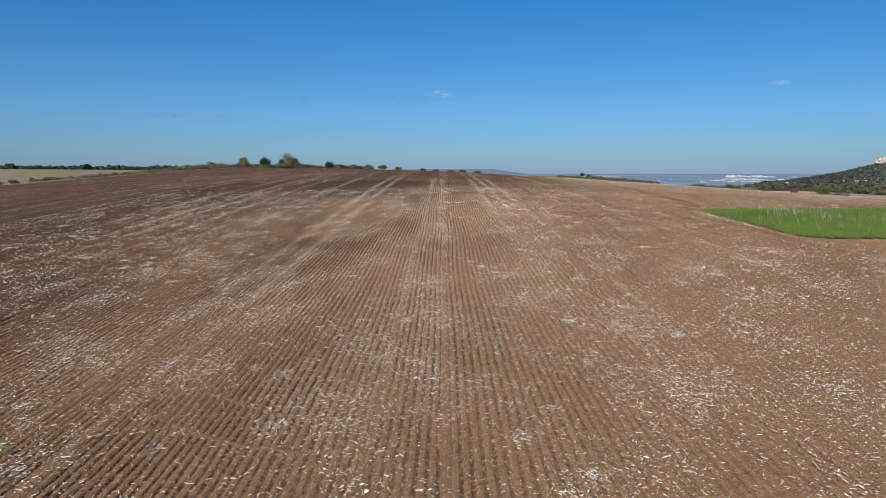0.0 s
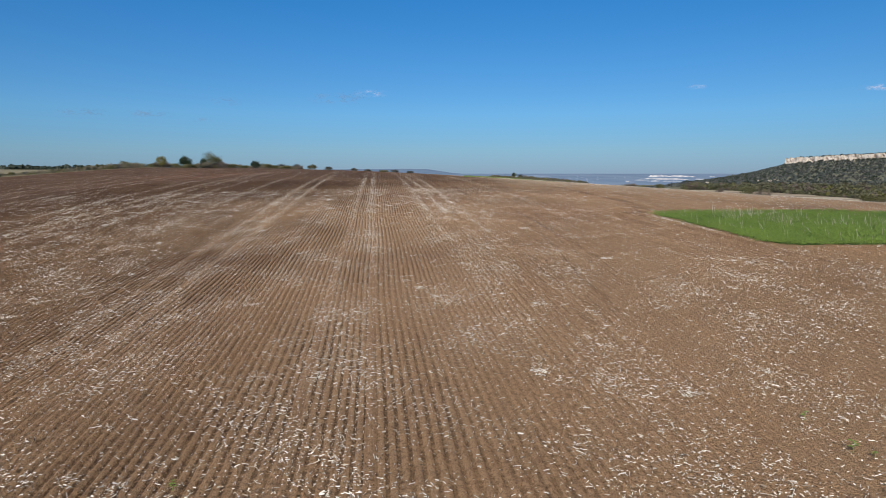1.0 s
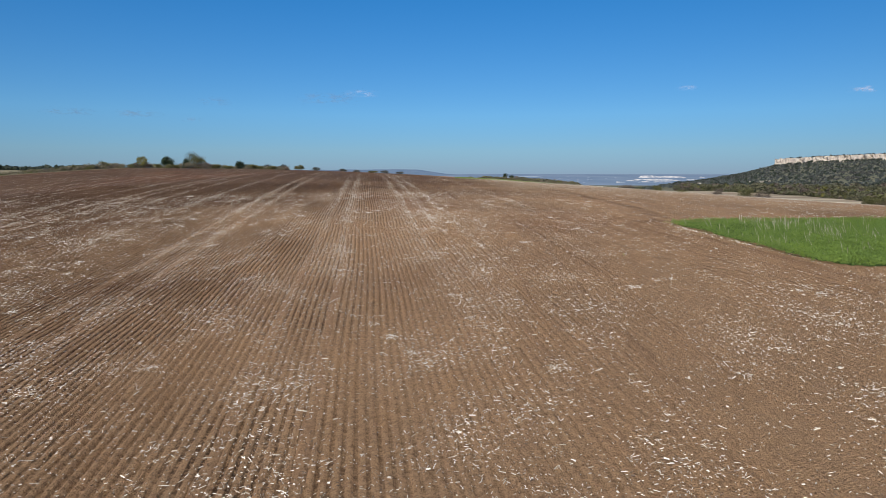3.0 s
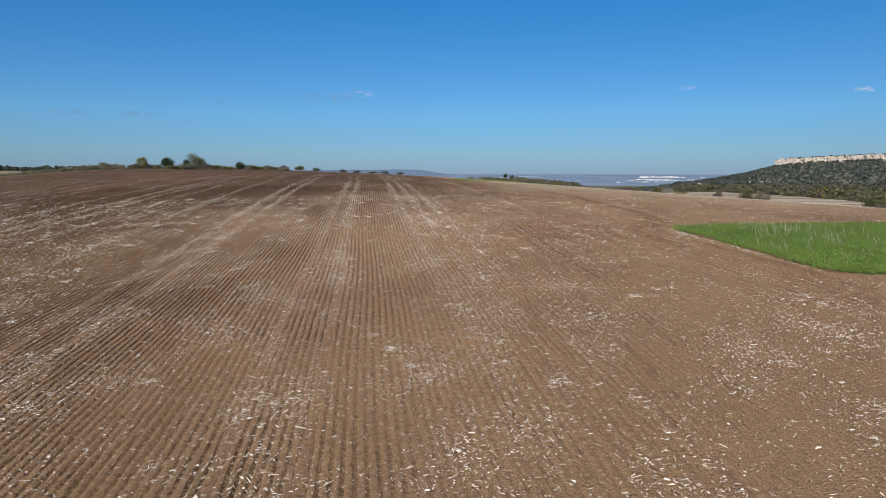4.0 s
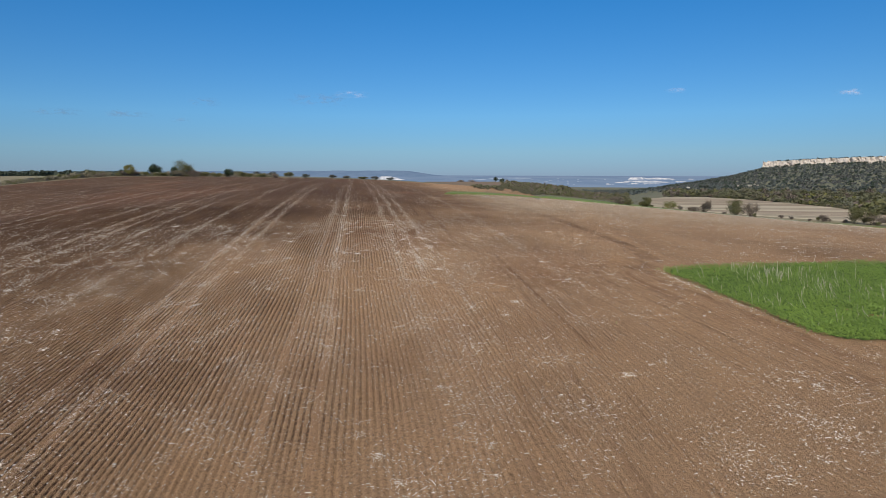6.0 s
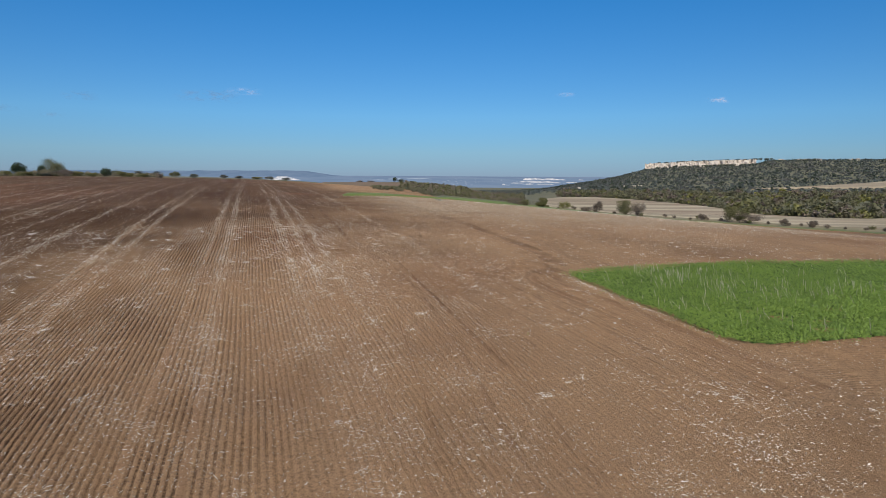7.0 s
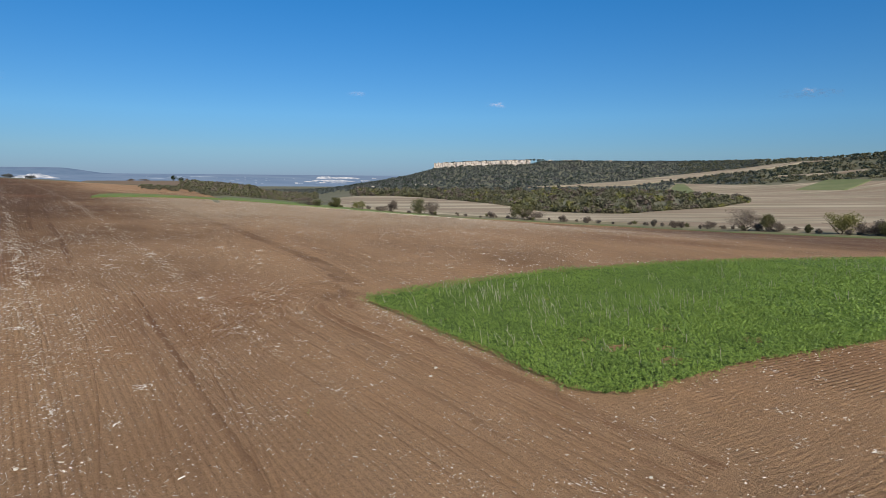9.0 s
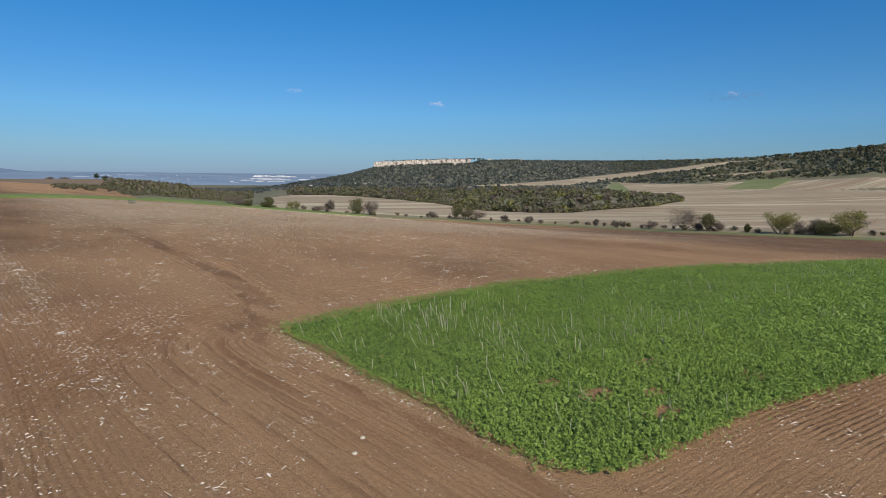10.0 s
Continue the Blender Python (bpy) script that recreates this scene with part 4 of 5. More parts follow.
    top = c + np.stack([np.cos(a) * np.sin(lean) * h, np.sin(a) * np.sin(lean) * h, np.cos(lean) * h], 1)
    w = 0.015
    e = [np.array((w, 0, 0)), np.array((-w / 2, w, 0)), np.array((-w / 2, -w, 0))]
    v = np.stack([c + e[0], c + e[1], c + e[2], top + e[0] * 0.6, top + e[1] * 0.6, top + e[2] * 0.6], 1).reshape(-1, 3)
    F = (np.arange(k)[:, None, None] * 6 + np.array([(0, 1, 4, 3), (1, 2, 5, 4), (2, 0, 3, 5)])[None]).reshape(-1, 4)
    ob = new("dead_stalks", mesh_of("dead_stalks", v, F, STALK))
    tagged(ob, "thin grey dead stalks standing among the green plants", "stalks", "", "stuff")


crop()


# ---- single trees and bushes ----
def tube(V, F, p, q, r0, r1, k=5):
    p, q = np.array(p, float), np.array(q, float)
    d = q - p
    d /= np.linalg.norm(d) + 1e-9
    a = np.cross(d, (0.31, 0.77, 0.55))
    a /= np.linalg.norm(a)
    b = np.cross(d, a)
    ang = np.arange(k) * 2 * math.pi / k
    ring = np.cos(ang)[:, None] * a + np.sin(ang)[:, None] * b
    i = sum(len(v) for v in V)
    V.append(np.concatenate([p + ring * r0, q + ring * r1]))
    j = np.arange(k)
    F.append(np.stack([i + j, i + (j + 1) % k, i + k + (j + 1) % k, i + k + j], 1))


def tree(name, x, y, h, w, mat, label, category="bush", leaves=900, leaf=0.16, bare=0.2, stems=3, group="", seed=0, twigs=40):
    """A trunk or stems with limbs, and a crown of many small leaves with gaps."""
    rng = np.random.default_rng(seed)
    root = thing(name, (x, y, height(x, y)), label, category, group)
    V, F = [], []
    tips = []
    for s in range(stems):
        a = rng.uniform(0, 2 * math.pi)
        out = rng.uniform(0.05, 0.28) if stems > 1 else 0.03
        base = np.array((rng.normal() * 0.04 * w * (stems > 1), rng.normal() * 0.04 * w * (stems > 1), -0.1))
        fork = np.array((math.cos(a) * out * w, math.sin(a) * out * w, h * (bare + rng.uniform(0.08, 0.2))))
        r = 0.028 * h / math.sqrt(stems)
        tube(V, F, base, fork, r * 1.3, r, 6)
        for _ in range(max(3, 9 // stems)):
            b = rng.uniform(0, 2 * math.pi)
            e = fork + np.array((math.cos(b) * w * rng.uniform(0.12, 0.34), math.sin(b) * w * rng.uniform(0.12, 0.34), h * rng.uniform(0.12, 0.42)))
            tube(V, F, fork, e, r * 0.62, r * 0.25, 4)
            tips.append(e)
    me = mesh_of("trunk", np.concatenate(V), np.concatenate(F), BARK, True)
    part("trunk", me, root)
    V, F = [], []
    for _ in range(twigs):
        e = tips[rng.integers(len(tips))]
        d = rng.normal(size=3) * (w * 0.16, w * 0.16, h * 0.12)
        tube(V, F, e, e + d + (0, 0, h * 0.08), 0.012 * h / 5 + 0.01, 0.006, 3)
    if V:
        tagged(part("limbs", mesh_of("limbs", np.concatenate(V), np.concatenate(F), BARK), root), kind="stuff")
    p, q = crown_points(rng, leaves, w * 0.52, h * (1 - bare) * 0.54, 13, 0.25)
    p[:, 2] += h * (bare + (1 - bare) * 0.5)
    p = p[p[:, 2] > 0.02 * h]
    nrm = rng.normal(size=p.shape) + (0, 0, 0.4)
    nrm /= np.linalg.norm(nrm, axis=1, keepdims=True)
    v, f = quads_at(p, nrm, rng.uniform(0.6, 1.3, len(p)) * leaf, rng, 0.6)
    part("crown", mesh_of("crown", v, f, mat), root)
    return root


# hedge at the field's far edge: bearing and distance from MID, height, width, leaves, label
HEDGE = "hedge along the field's edge"
L_GOLD, L_OLIVE, L_TWIG = "rounded small tree with thin yellow-green autumn leaves", "olive-green bush at the field's edge", "leafless grey-brown thorn bush at the field's edge"
COVER = {"T": (TWIG, L_TWIG), "O": (OLIVE, L_OLIVE), "G": (GOLD, L_GOLD)}
hedge = [
    (22.5, 199, 2.5, 5.4, 'T'), (23.6, 203, 2.2, 4.7, 'O'), (25.1, 207, 3.3, 4.1, 'O'), (27.5, 214, 3.1, 4.6, 'G'), (29.5, 220, 1.8, 4.7, 'T'), (30.6, 223, 4.4, 4.0, 'T'),
    (33.1, 227, 5.7, 6.9, 'O'), (34.3, 229, 5.3, 4.9, 'T'), (39.9, 235, 3.0, 3.0, 'T'), (42.1, 236, 5.5, 5.5, 'O'), (43.1, 234, 5.0, 4.6, 'O'), (43.6, 233, 3.6, 8.4, 'T'),
    (46.4, 227, 2.7, 2.9, 'T'), (48.7, 222, 3.0, 2.8, 'T'), (54.6, 205, 2.4, 1.8, 'T'), (56.2, 199, 2.1, 2.5, 'T'), (56.9, 197, 2.3, 2.1, 'T'), (59.2, 188, 2.5, 3.4, 'T'),
    (61.9, 179, 6.1, 9.0, 'T'), (63.1, 177, 2.2, 2.5, 'T'), (63.8, 176, 4.1, 3.8, 'O'), (64.6, 174, 2.5, 3.1, 'T'), (66.8, 170, 2.3, 1.2, 'O'), (69.1, 166, 5.4, 6.6, 'G'),
    (70.6, 164, 2.9, 3.5, 'T'), (71.5, 163, 3.8, 4.4, 'T'), (72.4, 162, 3.2, 5.0, 'O'), (73.9, 161, 5.8, 6.6, 'G'),
]
for i, (az, d, h, w, cover) in enumerate(hedge):
    x, y, z = land(az, d)
    mat, label = COVER[cover]
    big = h > 5
    h, w = h * 1.12, w * 1.35
    tree("hedge_tree" if big else "bush", x, y, h, w, mat, label, "tree" if big else "bush", (3600 if h > 3.5 else 1300) + 900 * (cover == "T"), 0.10 if cover == "T" else 0.15, 0.03 if big else 0.0, 2 if mat is GOLD else 4, HEDGE, 100 + i, 130 if cover == "T" else 50)

# crest of the field: trees and bushes on the bank
CREST = "trees and bushes on the field's crest"
crest = [
    (-81, 335, 8.8, 12.5, OLIVE, "large spreading tree with thinning olive leaves"), (-94, 335, 6.8, 8.0, PINE, "dark green pine on the crest"), (-99.6, 316, 6.0, 6.0, GOLD, "thin olive tree on the crest"),
    (-84.8, 333, 5.2, 4.5, PINE, "dark green conifer beside the large tree"), (-60.5, 338, 4.6, 5.6, PINE, "dark green bush on the crest"), (-54, 338, 2.8, 5.0, OLIVE, L_OLIVE), (-50.5, 338, 2.2, 4.0, OLIVE, L_OLIVE),
    (-44.5, 337, 2.0, 4.5, OLIVE, L_OLIVE), (-38, 336, 1.8, 4.0, TWIG, L_TWIG), (-76, 333, 3.4, 9.0, TWIG, L_TWIG), (-82, 332, 3.6, 10.0, HEATH, "grey-tan bush under the large tree"), (-71, 336, 2.6, 5.0, OLIVE, L_OLIVE), (-101, 325, 3.4, 6.0, TWIG, L_TWIG), (-112, 305, 3.6, 7.0, OLIVE, L_OLIVE),
    (-98, 330, 2.4, 7.0, OLIVE, L_OLIVE), (-90, 331, 2.2, 7.0, OLIVE, L_OLIVE), (-104, 320, 2.6, 7.0, WOODS, L_OLIVE), (-110, 310, 2.6, 7.0, OLIVE, L_OLIVE), (-84, 333, 2.4, 7.0, WOODS, L_OLIVE), (-79, 334, 2.2, 6.0, OLIVE, L_OLIVE), (-114, 296, 2.4, 8.0, TWIG, L_TWIG), (-117, 284, 2.2, 8.0, OLIVE, L_OLIVE), (-66, 337, 1.8, 6.0, OLIVE, L_OLIVE),
    (-62, 372, 3.6, 7.0, OLIVE, L_OLIVE), (-53, 376, 3.4, 6.5, WOODS, L_OLIVE), (-44, 376, 3.6, 6.0, WOODS, L_OLIVE), (-36, 380, 3.2, 7.0, OLIVE, L_OLIVE), (-27, 384, 2.6, 6.0, WOODS, L_OLIVE),
    (184, 835, 7.0, 7.5, PINE, "dark rounded tree on the brown rise"), (192, 835, 6.0, 9.0, PINE, "dark rounded tree on the brown rise"), (139, 850, 3.4, 14.0, TWIG, L_TWIG), (155, 850, 3.4, 15.0, TWIG, L_TWIG),
    (-14, 445, 2.2, 7.0, WOODS, L_OLIVE), (-5, 450, 1.8, 7.0, WOODS, L_OLIVE), (6, 448, 1.8, 8.0, OLIVE, L_OLIVE), (14, 452, 2.4, 8.0, WOODS, L_OLIVE), (24, 450, 2.0, 8.0, WOODS, L_OLIVE),
]
for i, (x, y, h, w, mat, label) in enumerate(crest):
    tree("crest_tree" if h > 6 else "bush", x, y, h, w, mat, label, "tree" if h > 6 else "bush", 3000 if h > 6 else 1300, 0.22, 0.04 if h > 6 else 0.0, 2 if h > 6 else 4, CREST, 200 + i)

# bushes along the dry bank
rng = np.random.default_rng(51)
for i in range(34):
    az = -10 - 44 * (i + rng.uniform(0, 0.8)) / 34
    x, y, z = land(az, float(field_edge(az)) + rng.uniform(3, 17))
    h = rng.uniform(1.4, 3.0) * (0.5 if az < -30 else 1.0)
    mat, label = ((OLIVE, "olive-green bush on the dry grass bank"), (HEATH, "leafless brown bush on the dry grass bank"), (WOODS, "grey-green bush on the dry grass bank"))[i % 3]
    tree("bush", x, y, h, h * rng.uniform(1.4, 2.4), mat, label, "bush", 1300, 0.13, 0.0, 4, "bushes on the dry bank", 300 + i, 20)

def bank_cover(az):
    return np.interp(az, [-56, -40, -30, -9], [0.22, 0.3, 1.0, 1.0])


bank = [(*land(az, float(field_edge(az)) + rng.uniform(1, 24))[:2], h * np.interp(az, [-34, -29, -26], [0.7, 1.0, 1.7]), h * rng.uniform(1.2, 2.4)) for az, h in zip(rng.uniform(-56, -9, 1100), rng.uniform(0.7, 2.1, 1100)) if rng.uniform() < bank_cover(az)]
woods("bank_scrub", "low olive scrub on the dry bank", "scrub", bank[::4], OLIVE, 80, 0.36, 55)
woods("bank_heath", "grey-tan scrub covering the dry bank", "scrub", bank[1::4] + bank[2::4], HEATH, 80, 0.36, 57)
woods("bank_brush", "low leafless brown brush on the dry bank", "scrub", bank[3::8], TWIG, 80, 0.36, 56)

# small shrubs scattered along the hedge line
for i in range(58):
    az = 22 + 66 * (i + rng.uniform(0, 0.9)) / 58
    x, y, z = land(az, float(field_edge(az)) + rng.uniform(6, 15))
    h = rng.uniform(0.8, 2.0)
    mat, label = ((TWIG, "small leafless brown shrub in the hedge"), (OLIVE, "small olive shrub in the hedge"))[i % 4 == 3]
    tree("shrub", x, y, h, h * rng.uniform(1.0, 1.9), mat, label, "shrub", 420, 0.13, 0.0, 4, "small shrubs along the hedge", 400 + i, 16)


# ---- cliffs of the table mountain ----
def cliff(az0, az1, low, high, seed, d=1885.0):
    """A weathered limestone face: vertical ribs and ledges, with a top and a back."""
    rng = np.random.default_rng(seed)
    n, rows = int((az1 - az0) / 0.045), 12
    az = np.linspace(az0, az1, n)
    ribs = 4.5 * smooth_noise((n, rows + 1), (max(4, n // 5), 2), seed) + 2 * smooth_noise((n, rows + 1), (max(4, n // 2), 5), seed + 1)
    t = np.linspace(0, 1, rows)
    z0 = 10.3 + d * np.tan(np.radians(np.interp(az, *low))) - 5
    z1 = 10.3 + d * np.tan(np.radians(np.interp(az, *high))) + 0.8 * smooth_noise((n, 1), (max(4, n // 3), 1), seed + 2)[:, 0]
    Z = np.concatenate([z0 + (z1 - z0) * t[:, None], [z1 - 1, z1 - 30]])
    D = np.concatenate([(d + ribs[:, :rows] + 10 * t).T, [np.full(n, d + 45), np.full(n, d + 50)]])
    A = np.radians(az)[None, :]
    X, Y = MID[0] + D * np.sin(A), MID[1] + D * np.cos(A)
    me = grid_mesh("cliff", X, Y, Z, ROCK)
    me.polygons.foreach_set("use_smooth", np.zeros(len(me.polygons), bool))
    return tagged(new("cliff", me), "pale sunlit limestone cliff along the mountain's rim", "cliff", "cliffs of the table mountain", "structure")


LOW, HIGH = ([34.5, 38.5, 43.5, 48], [0.58, 0.78, 0.98, 1.12]), ([34.5, 38.5, 43.5, 48], [1.06, 1.28, 1.44, 1.42])
cliff(34.6, 38.82, LOW, HIGH, 1)
cliff(38.78, 43.3, LOW, HIGH, 4)
cliff(44.9, 45.3, LOW, HIGH, 7)
cliff(46.2, 47.9, LOW, HIGH, 9)
cliff(49.6, 50.4, LOW, HIGH, 12)


def rim_top(x, y):
    az, d = bearing(np.array(x), np.array(y))
    return 10.3 + 1885 * math.tan(radians(float(np.interp(az, *HIGH)))) - 1.5


rng = np.random.default_rng(61)
woods("rim_trees", "dark green trees along the cliff's top", "trees", scatter(rng, 130, 35.6, 44.5, lambda a: 1905 + 0 * a, lambda a: 1945 + 0 * a, (3, 6), (1.0, 1.8)), FOREST, 26, 0.8, 62, 0.2, rim_top)
woods("cliff_foot_trees", "dark trees at the cliff's foot", "trees", scatter(rng, 150, 35, 48, lambda a: 1862 + 0 * a, lambda a: 1880 + 0 * a, (4, 8), (0.8, 1.3)), FOREST, 26, 0.8, 63, 0.2)

# pale rocks low on the slope
for i, (az, d, w) in enumerate(((32.9, 900, 7), (33.1, 905, 5), (33.8, 900, 9), (34.2, 903, 6), (34.4, 900, 4), (29.0, 780, 6))):
    x, y, z = land(az, d, 4.5)
    bm = bmesh.new()
    bmesh.ops.create_icosphere(bm, subdivisions=2, radius=1.0)
    rr = random.Random(i)
    for v in bm.verts:
        v.co = Vector((v.co.x * w * 0.36, v.co.y * w * 0.3, v.co.z * 1.2)) * rr.uniform(0.8, 1.15)
    me = bpy.data.meshes.new("rock_outcrop")
    bm.to_mesh(me)
    bm.free()
    me.materials.append(ROCK)
    ob = new("rock_outcrop", me)
    ob.location = (x, y, z - 2)
    tagged(ob, "pale rock outcrop among the slope's woodland", "rock", "pale rocks on the slope")


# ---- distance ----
# far things: haze and daylight painted as a glow over a near-black base
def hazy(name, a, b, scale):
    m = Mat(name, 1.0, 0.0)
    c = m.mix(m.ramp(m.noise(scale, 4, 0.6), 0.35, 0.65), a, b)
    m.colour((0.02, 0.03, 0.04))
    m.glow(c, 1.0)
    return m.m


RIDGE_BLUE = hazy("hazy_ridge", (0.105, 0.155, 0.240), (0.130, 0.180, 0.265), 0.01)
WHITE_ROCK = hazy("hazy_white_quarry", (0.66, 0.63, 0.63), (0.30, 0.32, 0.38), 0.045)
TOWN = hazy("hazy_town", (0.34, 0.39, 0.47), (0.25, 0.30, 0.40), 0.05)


def hazy_ridge():
    az = np.linspace(-34, 10.5, 220)
    el = np.interp(az, [-34, -20, -12.3, -7.5, 1.1, 4.5, 7.0, 9.1, 10.5], [0.05, 0.15, 0.23, 0.24, 0.33, 0.31, -0.06, -0.22, -0.3]) + 0.012 * smooth_noise((220, 1), (60, 1), 71)[:, 0]
    top = 10.3 + 4550 * np.tan(np.radians(el))
    Z = np.stack([np.full(220, -40.0), top * 0.55 - 12, top - 2, top, np.full(220, -40.0)])
    D = np.stack([np.full(220, v) for v in (4250.0, 4380.0, 4520.0, 4560.0, 4700.0)])
    A = np.radians(az)[None, :]
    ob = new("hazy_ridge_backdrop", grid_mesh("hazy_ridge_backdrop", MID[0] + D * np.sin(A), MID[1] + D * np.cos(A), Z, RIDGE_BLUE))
    tagged(ob, "long flat-topped blue ridge in the haze", "ridge", "", "structure")


hazy_ridge()


def plain_far(el):
    """How far off the climbing plain lies at a given angle over the horizon."""
    d = np.linspace(2500, 4700, 400)
    up = np.degrees(np.arctan2(np.interp(d, [2500, 4750], [-38, -2.5]) + 4 - 10.3, d))
    return float(np.interp(el, up, d)) - 14


def far_plate(az0, az1, el0, el1, d, seed, mat):
    """An uneven far terrace, seen as a pale step."""
    n, d = 40, plain_far(el0)
    az = np.linspace(az0, az1, n)
    lift = smooth_noise((n, 2), (9, 1), seed)
    shape = np.minimum(1, np.minimum(np.arange(n), np.arange(n)[::-1] * 0.7) / 5)
    lo = 10.3 + d * np.tan(np.radians(el0 + 0.012 * lift[:, 0]))
    hi = lo + (d * np.tan(np.radians(el1)) - d * np.tan(np.radians(el0))) * shape * (0.85 + 0.15 * lift[:, 1])
    Z = np.stack([lo - 2, hi, hi + 0.5, lo - 2])
    D = np.stack([np.full(n, v) for v in (d, d + 8.0, d + 40.0, d + 60.0)])
    A = np.radians(az)[None, :]
    return grid_mesh("terrace", MID[0] + D * np.sin(A), MID[1] + D * np.cos(A), Z, mat)


def quarry(label, d, steps, seed, mat):
    root = thing("quarry", (0, 0, 0), label, "quarry")
    for i, (a, b, lo, hi) in enumerate(steps):
        part("terrace", far_plate(a, b, lo, hi, d - 12 * i, seed + i, mat), root)


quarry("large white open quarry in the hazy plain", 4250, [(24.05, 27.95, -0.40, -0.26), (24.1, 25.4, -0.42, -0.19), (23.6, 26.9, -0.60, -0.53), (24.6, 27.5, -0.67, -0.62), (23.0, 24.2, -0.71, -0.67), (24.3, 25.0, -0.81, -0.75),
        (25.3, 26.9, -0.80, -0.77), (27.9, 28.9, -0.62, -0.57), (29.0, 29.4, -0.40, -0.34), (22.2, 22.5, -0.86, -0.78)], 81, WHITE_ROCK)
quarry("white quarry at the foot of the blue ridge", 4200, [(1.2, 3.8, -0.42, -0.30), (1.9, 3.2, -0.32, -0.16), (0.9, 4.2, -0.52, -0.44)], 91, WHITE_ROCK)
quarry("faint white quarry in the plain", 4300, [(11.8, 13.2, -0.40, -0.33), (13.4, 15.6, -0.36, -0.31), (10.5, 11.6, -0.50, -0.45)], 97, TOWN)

# pale specks of far settlements
rng = np.random.default_rng(65)
V, F = [], []
for i in range(70):
    az, el = rng.choice([rng.normal(17.5, 1.2), rng.normal(25.5, 2.2), rng.normal(30, 1.5), rng.uniform(5, 34)]), rng.uniform(-0.9, -0.3)
    d = plain_far(el)
    c = np.array((MID[0] + d * math.sin(radians(az)), MID[1] + d * math.cos(radians(az)), 10.3 + d * math.tan(radians(el))))
    w, h = rng.uniform(2, 5), rng.uniform(0.8, 2.2)
    s = np.array((math.cos(radians(az)), -math.sin(radians(az)), 0)) * w
    f = np.array((math.sin(radians(az)), math.cos(radians(az)), 0)) * 4
    u = np.array((0, 0, h))
    k = len(V) * 8
    V.append(np.array([c + a * s + b * f + e * u for e in (-1, 1) for a, b in ((-1, -1), (1, -1), (1, 1), (-1, 1))]))
    F.append(np.array([(0, 1, 5, 4), (1, 2, 6, 5), (2, 3, 7, 6), (3, 0, 4, 7), (4, 5, 6, 7)]) + k)
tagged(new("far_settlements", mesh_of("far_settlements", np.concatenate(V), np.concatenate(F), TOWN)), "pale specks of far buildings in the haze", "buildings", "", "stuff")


# ---- small things on the field ----
def weed(x, y, h, seed):
    """A young leafy seedling with a stem and broad leaves."""
    rng = np.random.default_rng(seed)
    root = thing("weed", (x, y, height(x, y) + 0.06), "small bright green seedling growing in the soil", "weed", "seedlings in the ploughed soil")
    V, F = [], []
    tube(V, F, (0, 0, -0.04), (0.02, 0.01, h * 0.7), 0.008, 0.005, 5)
    part("stem", mesh_of("stem", np.concatenate(V), np.concatenate(F), CROP), root)
    for i in range(7):
        a, r, t = i * 2.4 + rng.uniform(0, 0.6), h * rng.uniform(0.25, 0.45), rng.uniform(0.4, 1.0)
        d, s = np.array((math.cos(a), math.sin(a), 0.25)), np.array((-math.sin(a), math.cos(a), 0))
        b = np.array((0, 0, h * 0.75 * t))
        w = r * 0.32
        v = [b, b + d * r * 0.45 + s * w, b + d * r * 0.45 - s * w, b + d * r * 0.5 + (0, 0, -0.02), b + d * r - (0, 0, r * 0.25)]
        part("leaf", mesh_of("leaf", v, [(0, 3, 1), (0, 2, 3), (1, 3, 4), (3, 2, 4)], CROP), root)


for i, (x, y, h) in enumerate(((-10.4, 14.2, 0.34), (8.1, 15.1, 0.2), (10.3, 18.5, 0.32), (10.34, 20.1, 0.26), (9.95, 16.3, 0.16), (-3.8, 19.0, 0.24), (10.55, 18.2, 0.2), (15.8, 48.2, 0.18))):
    weed(x, y, h, 500 + i)


def stone(x, y, r, seed):
    bm = bmesh.new()
    bmesh.ops.create_icosphere(bm, subdivisions=2, radius=r)
    rr = random.Random(seed)
    for v in bm.verts:
        v.co = Vector((v.co.x * 1.25, v.co.y, v.co.z * 0.7)) * rr.uniform(0.82, 1.15)
    me = bpy.data.meshes.new("stone")
    bm.to_mesh(me)
    bm.free()
    me.materials.append(STONE)
    ob = new("stone", me)
    ob.location = (x, y, height(x, y) + 0.06 + r * 0.25)
    tagged(ob, "pale rounded stone lying on the soil", "stone", "pale stones on the soil")


rr = random.Random(5)
stone(22.2, 49.7, 0.07, 1)
for i in range(26):
    x, y = rr.uniform(-20, 24), rr.uniform(12, 62)
    stone(x, y, rr.uniform(0.03, 0.07), 10 + i)


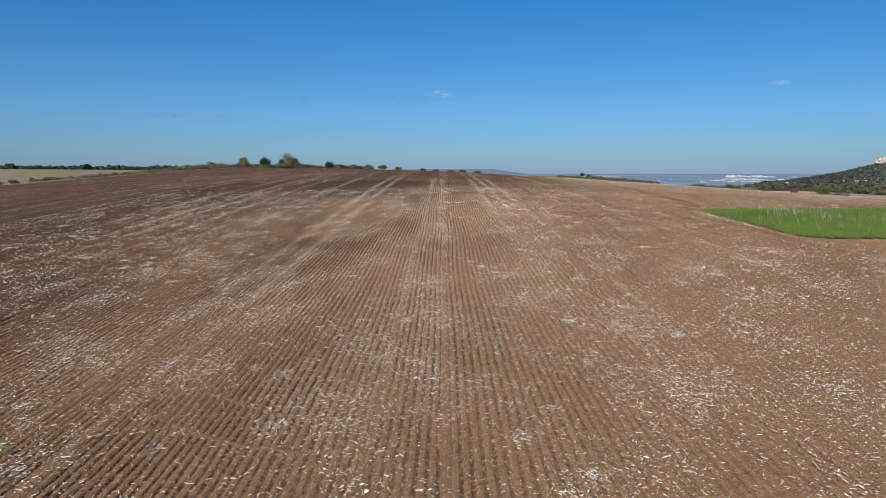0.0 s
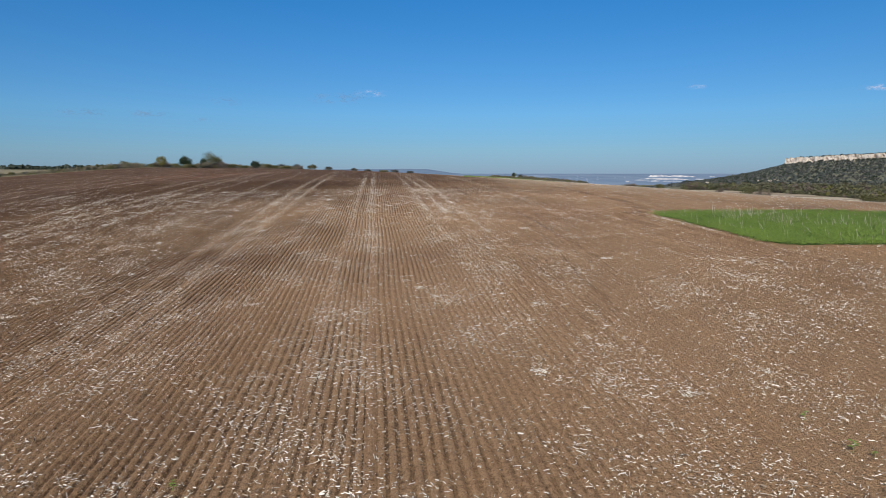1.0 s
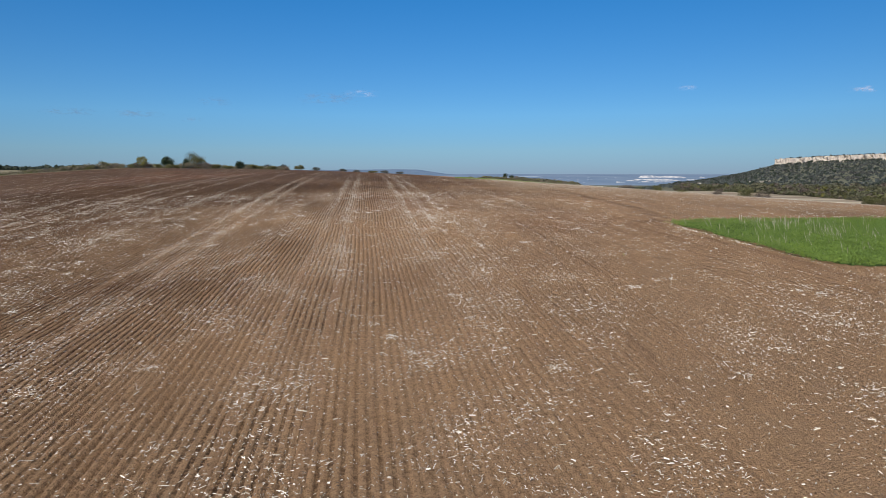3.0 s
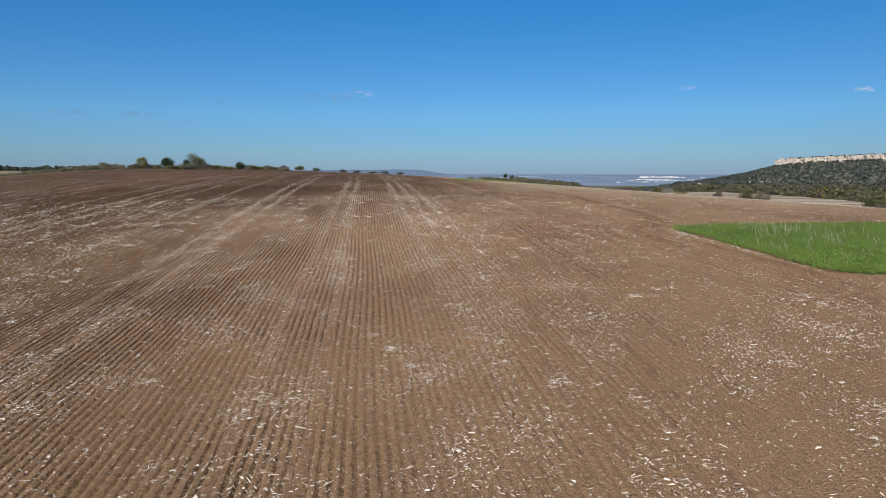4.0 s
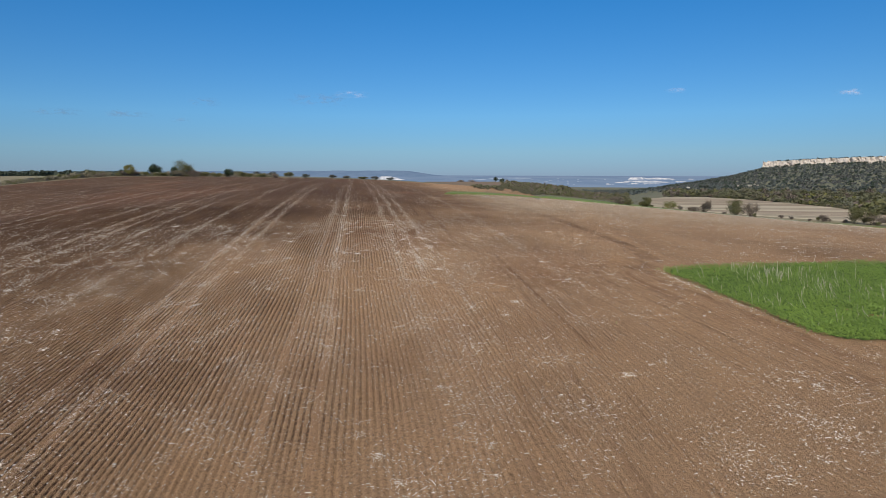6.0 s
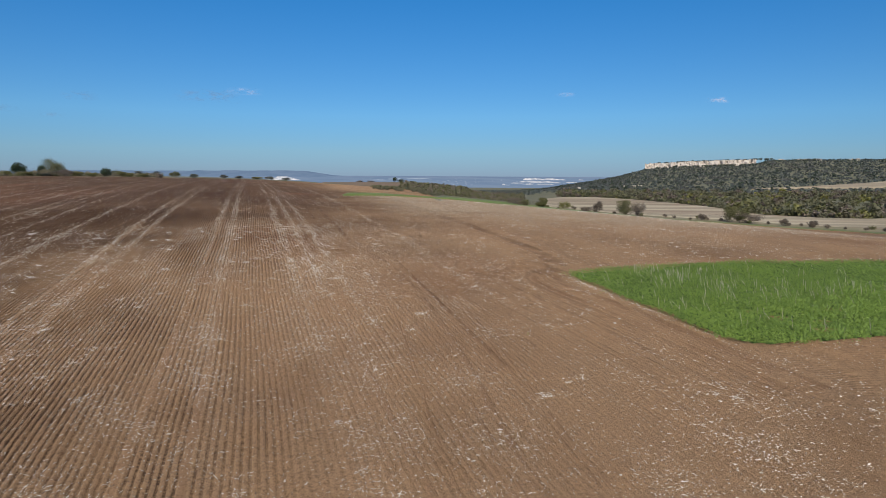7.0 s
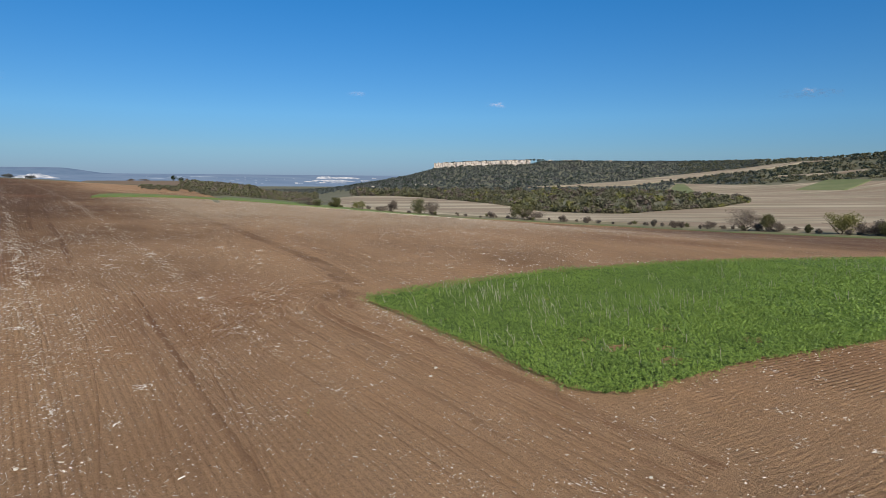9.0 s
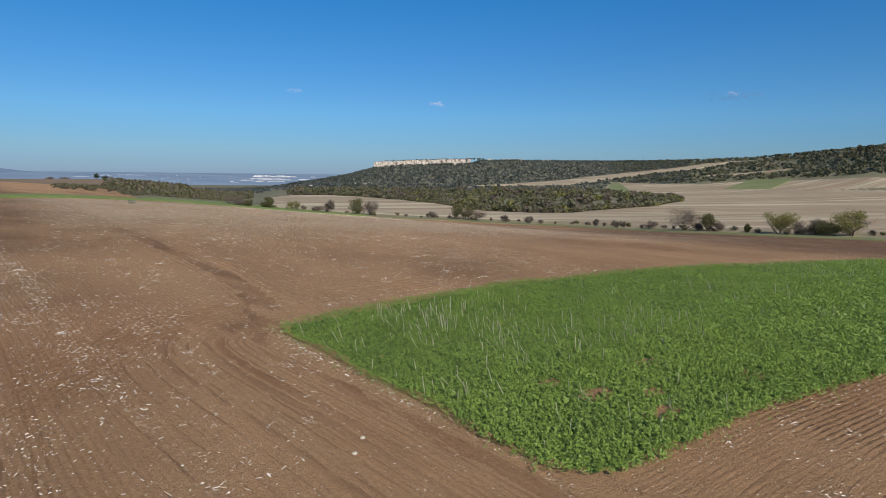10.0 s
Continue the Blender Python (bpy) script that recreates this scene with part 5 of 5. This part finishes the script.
# ---- thin clouds ----
def cloud(az, el, wide, tall, thick, seed, tone):
    m = Mat("thin_cloud", 1.0, 0.0)
    m.colour(tone)
    co = m.t.nodes.new("ShaderNodeTexCoord").outputs["Generated"]
    x, y, z = m.split(co)
    edge = m.maths("MULTIPLY", m.ramp(m.maths("ABSOLUTE", m.maths("SUBTRACT", x, 0.5)), 0.5, 0.1), m.ramp(m.maths("ABSOLUTE", m.maths("SUBTRACT", z, 0.5)), 0.5, 0.05))
    puff = m.ramp(m.noise(0.012 + 0.001 * seed, 5, 0.65, None, (1, 1, 2.5)), 0.40, 0.70)
    m.put(m.b.inputs["Alpha"], m.maths("MULTIPLY", m.maths("MULTIPLY", edge, puff), thick))
    d = 4400
    c = np.array((MID[0] + d * math.sin(radians(az)), MID[1] + d * math.cos(radians(az)), 10 + d * math.tan(radians(el))))
    s = np.array((math.cos(radians(az)), -math.sin(radians(az)), 0)) * d * math.tan(radians(wide / 2))
    u = np.array((0, 0, d * math.tan(radians(tall / 2))))
    P, Q = np.meshgrid(np.linspace(-1, 1, 9), np.linspace(-1, 1, 5))
    f = np.array((math.sin(radians(az)), math.cos(radians(az)), 0))
    v = c + P[..., None] * s + Q[..., None] * u - (1 - P**2)[..., None] * f * 30
    ob = new("cloud_backdrop", grid_mesh("cloud_backdrop", v[..., 0], v[..., 1], v[..., 2], m.m))
    tagged(ob, "thin wisp of white cloud low in the sky", "cloud", "", "structure")


PINK, GREY = (0.52, 0.46, 0.49), (0.15, 0.17, 0.23)
for i, (az, el, w, t, k, tone) in enumerate(((-0.4, 6.95, 3.4, 0.75, 0.45, PINK), (-3.2, 6.45, 6.5, 1.3, 0.42, GREY), (-12.8, 5.95, 3.0, 0.9, 0.34, GREY), (-18.6, 4.75, 4.0, 0.7, 0.46, GREY), (-23.6, 4.7, 4.4, 0.7, 0.40, GREY),
                                             (-14.6, 4.4, 2.2, 0.5, 0.25, GREY), (40.0, 6.2, 2.2, 0.6, 0.55, PINK), (64.8, 6.5, 6.0, 1.0, 0.45, GREY), (64.6, 6.75, 2.4, 0.5, 0.5, PINK), (27.6, 7.0, 2.0, 0.5, 0.3, PINK))):
    cloud(az, el, w, t, k, i, tone)
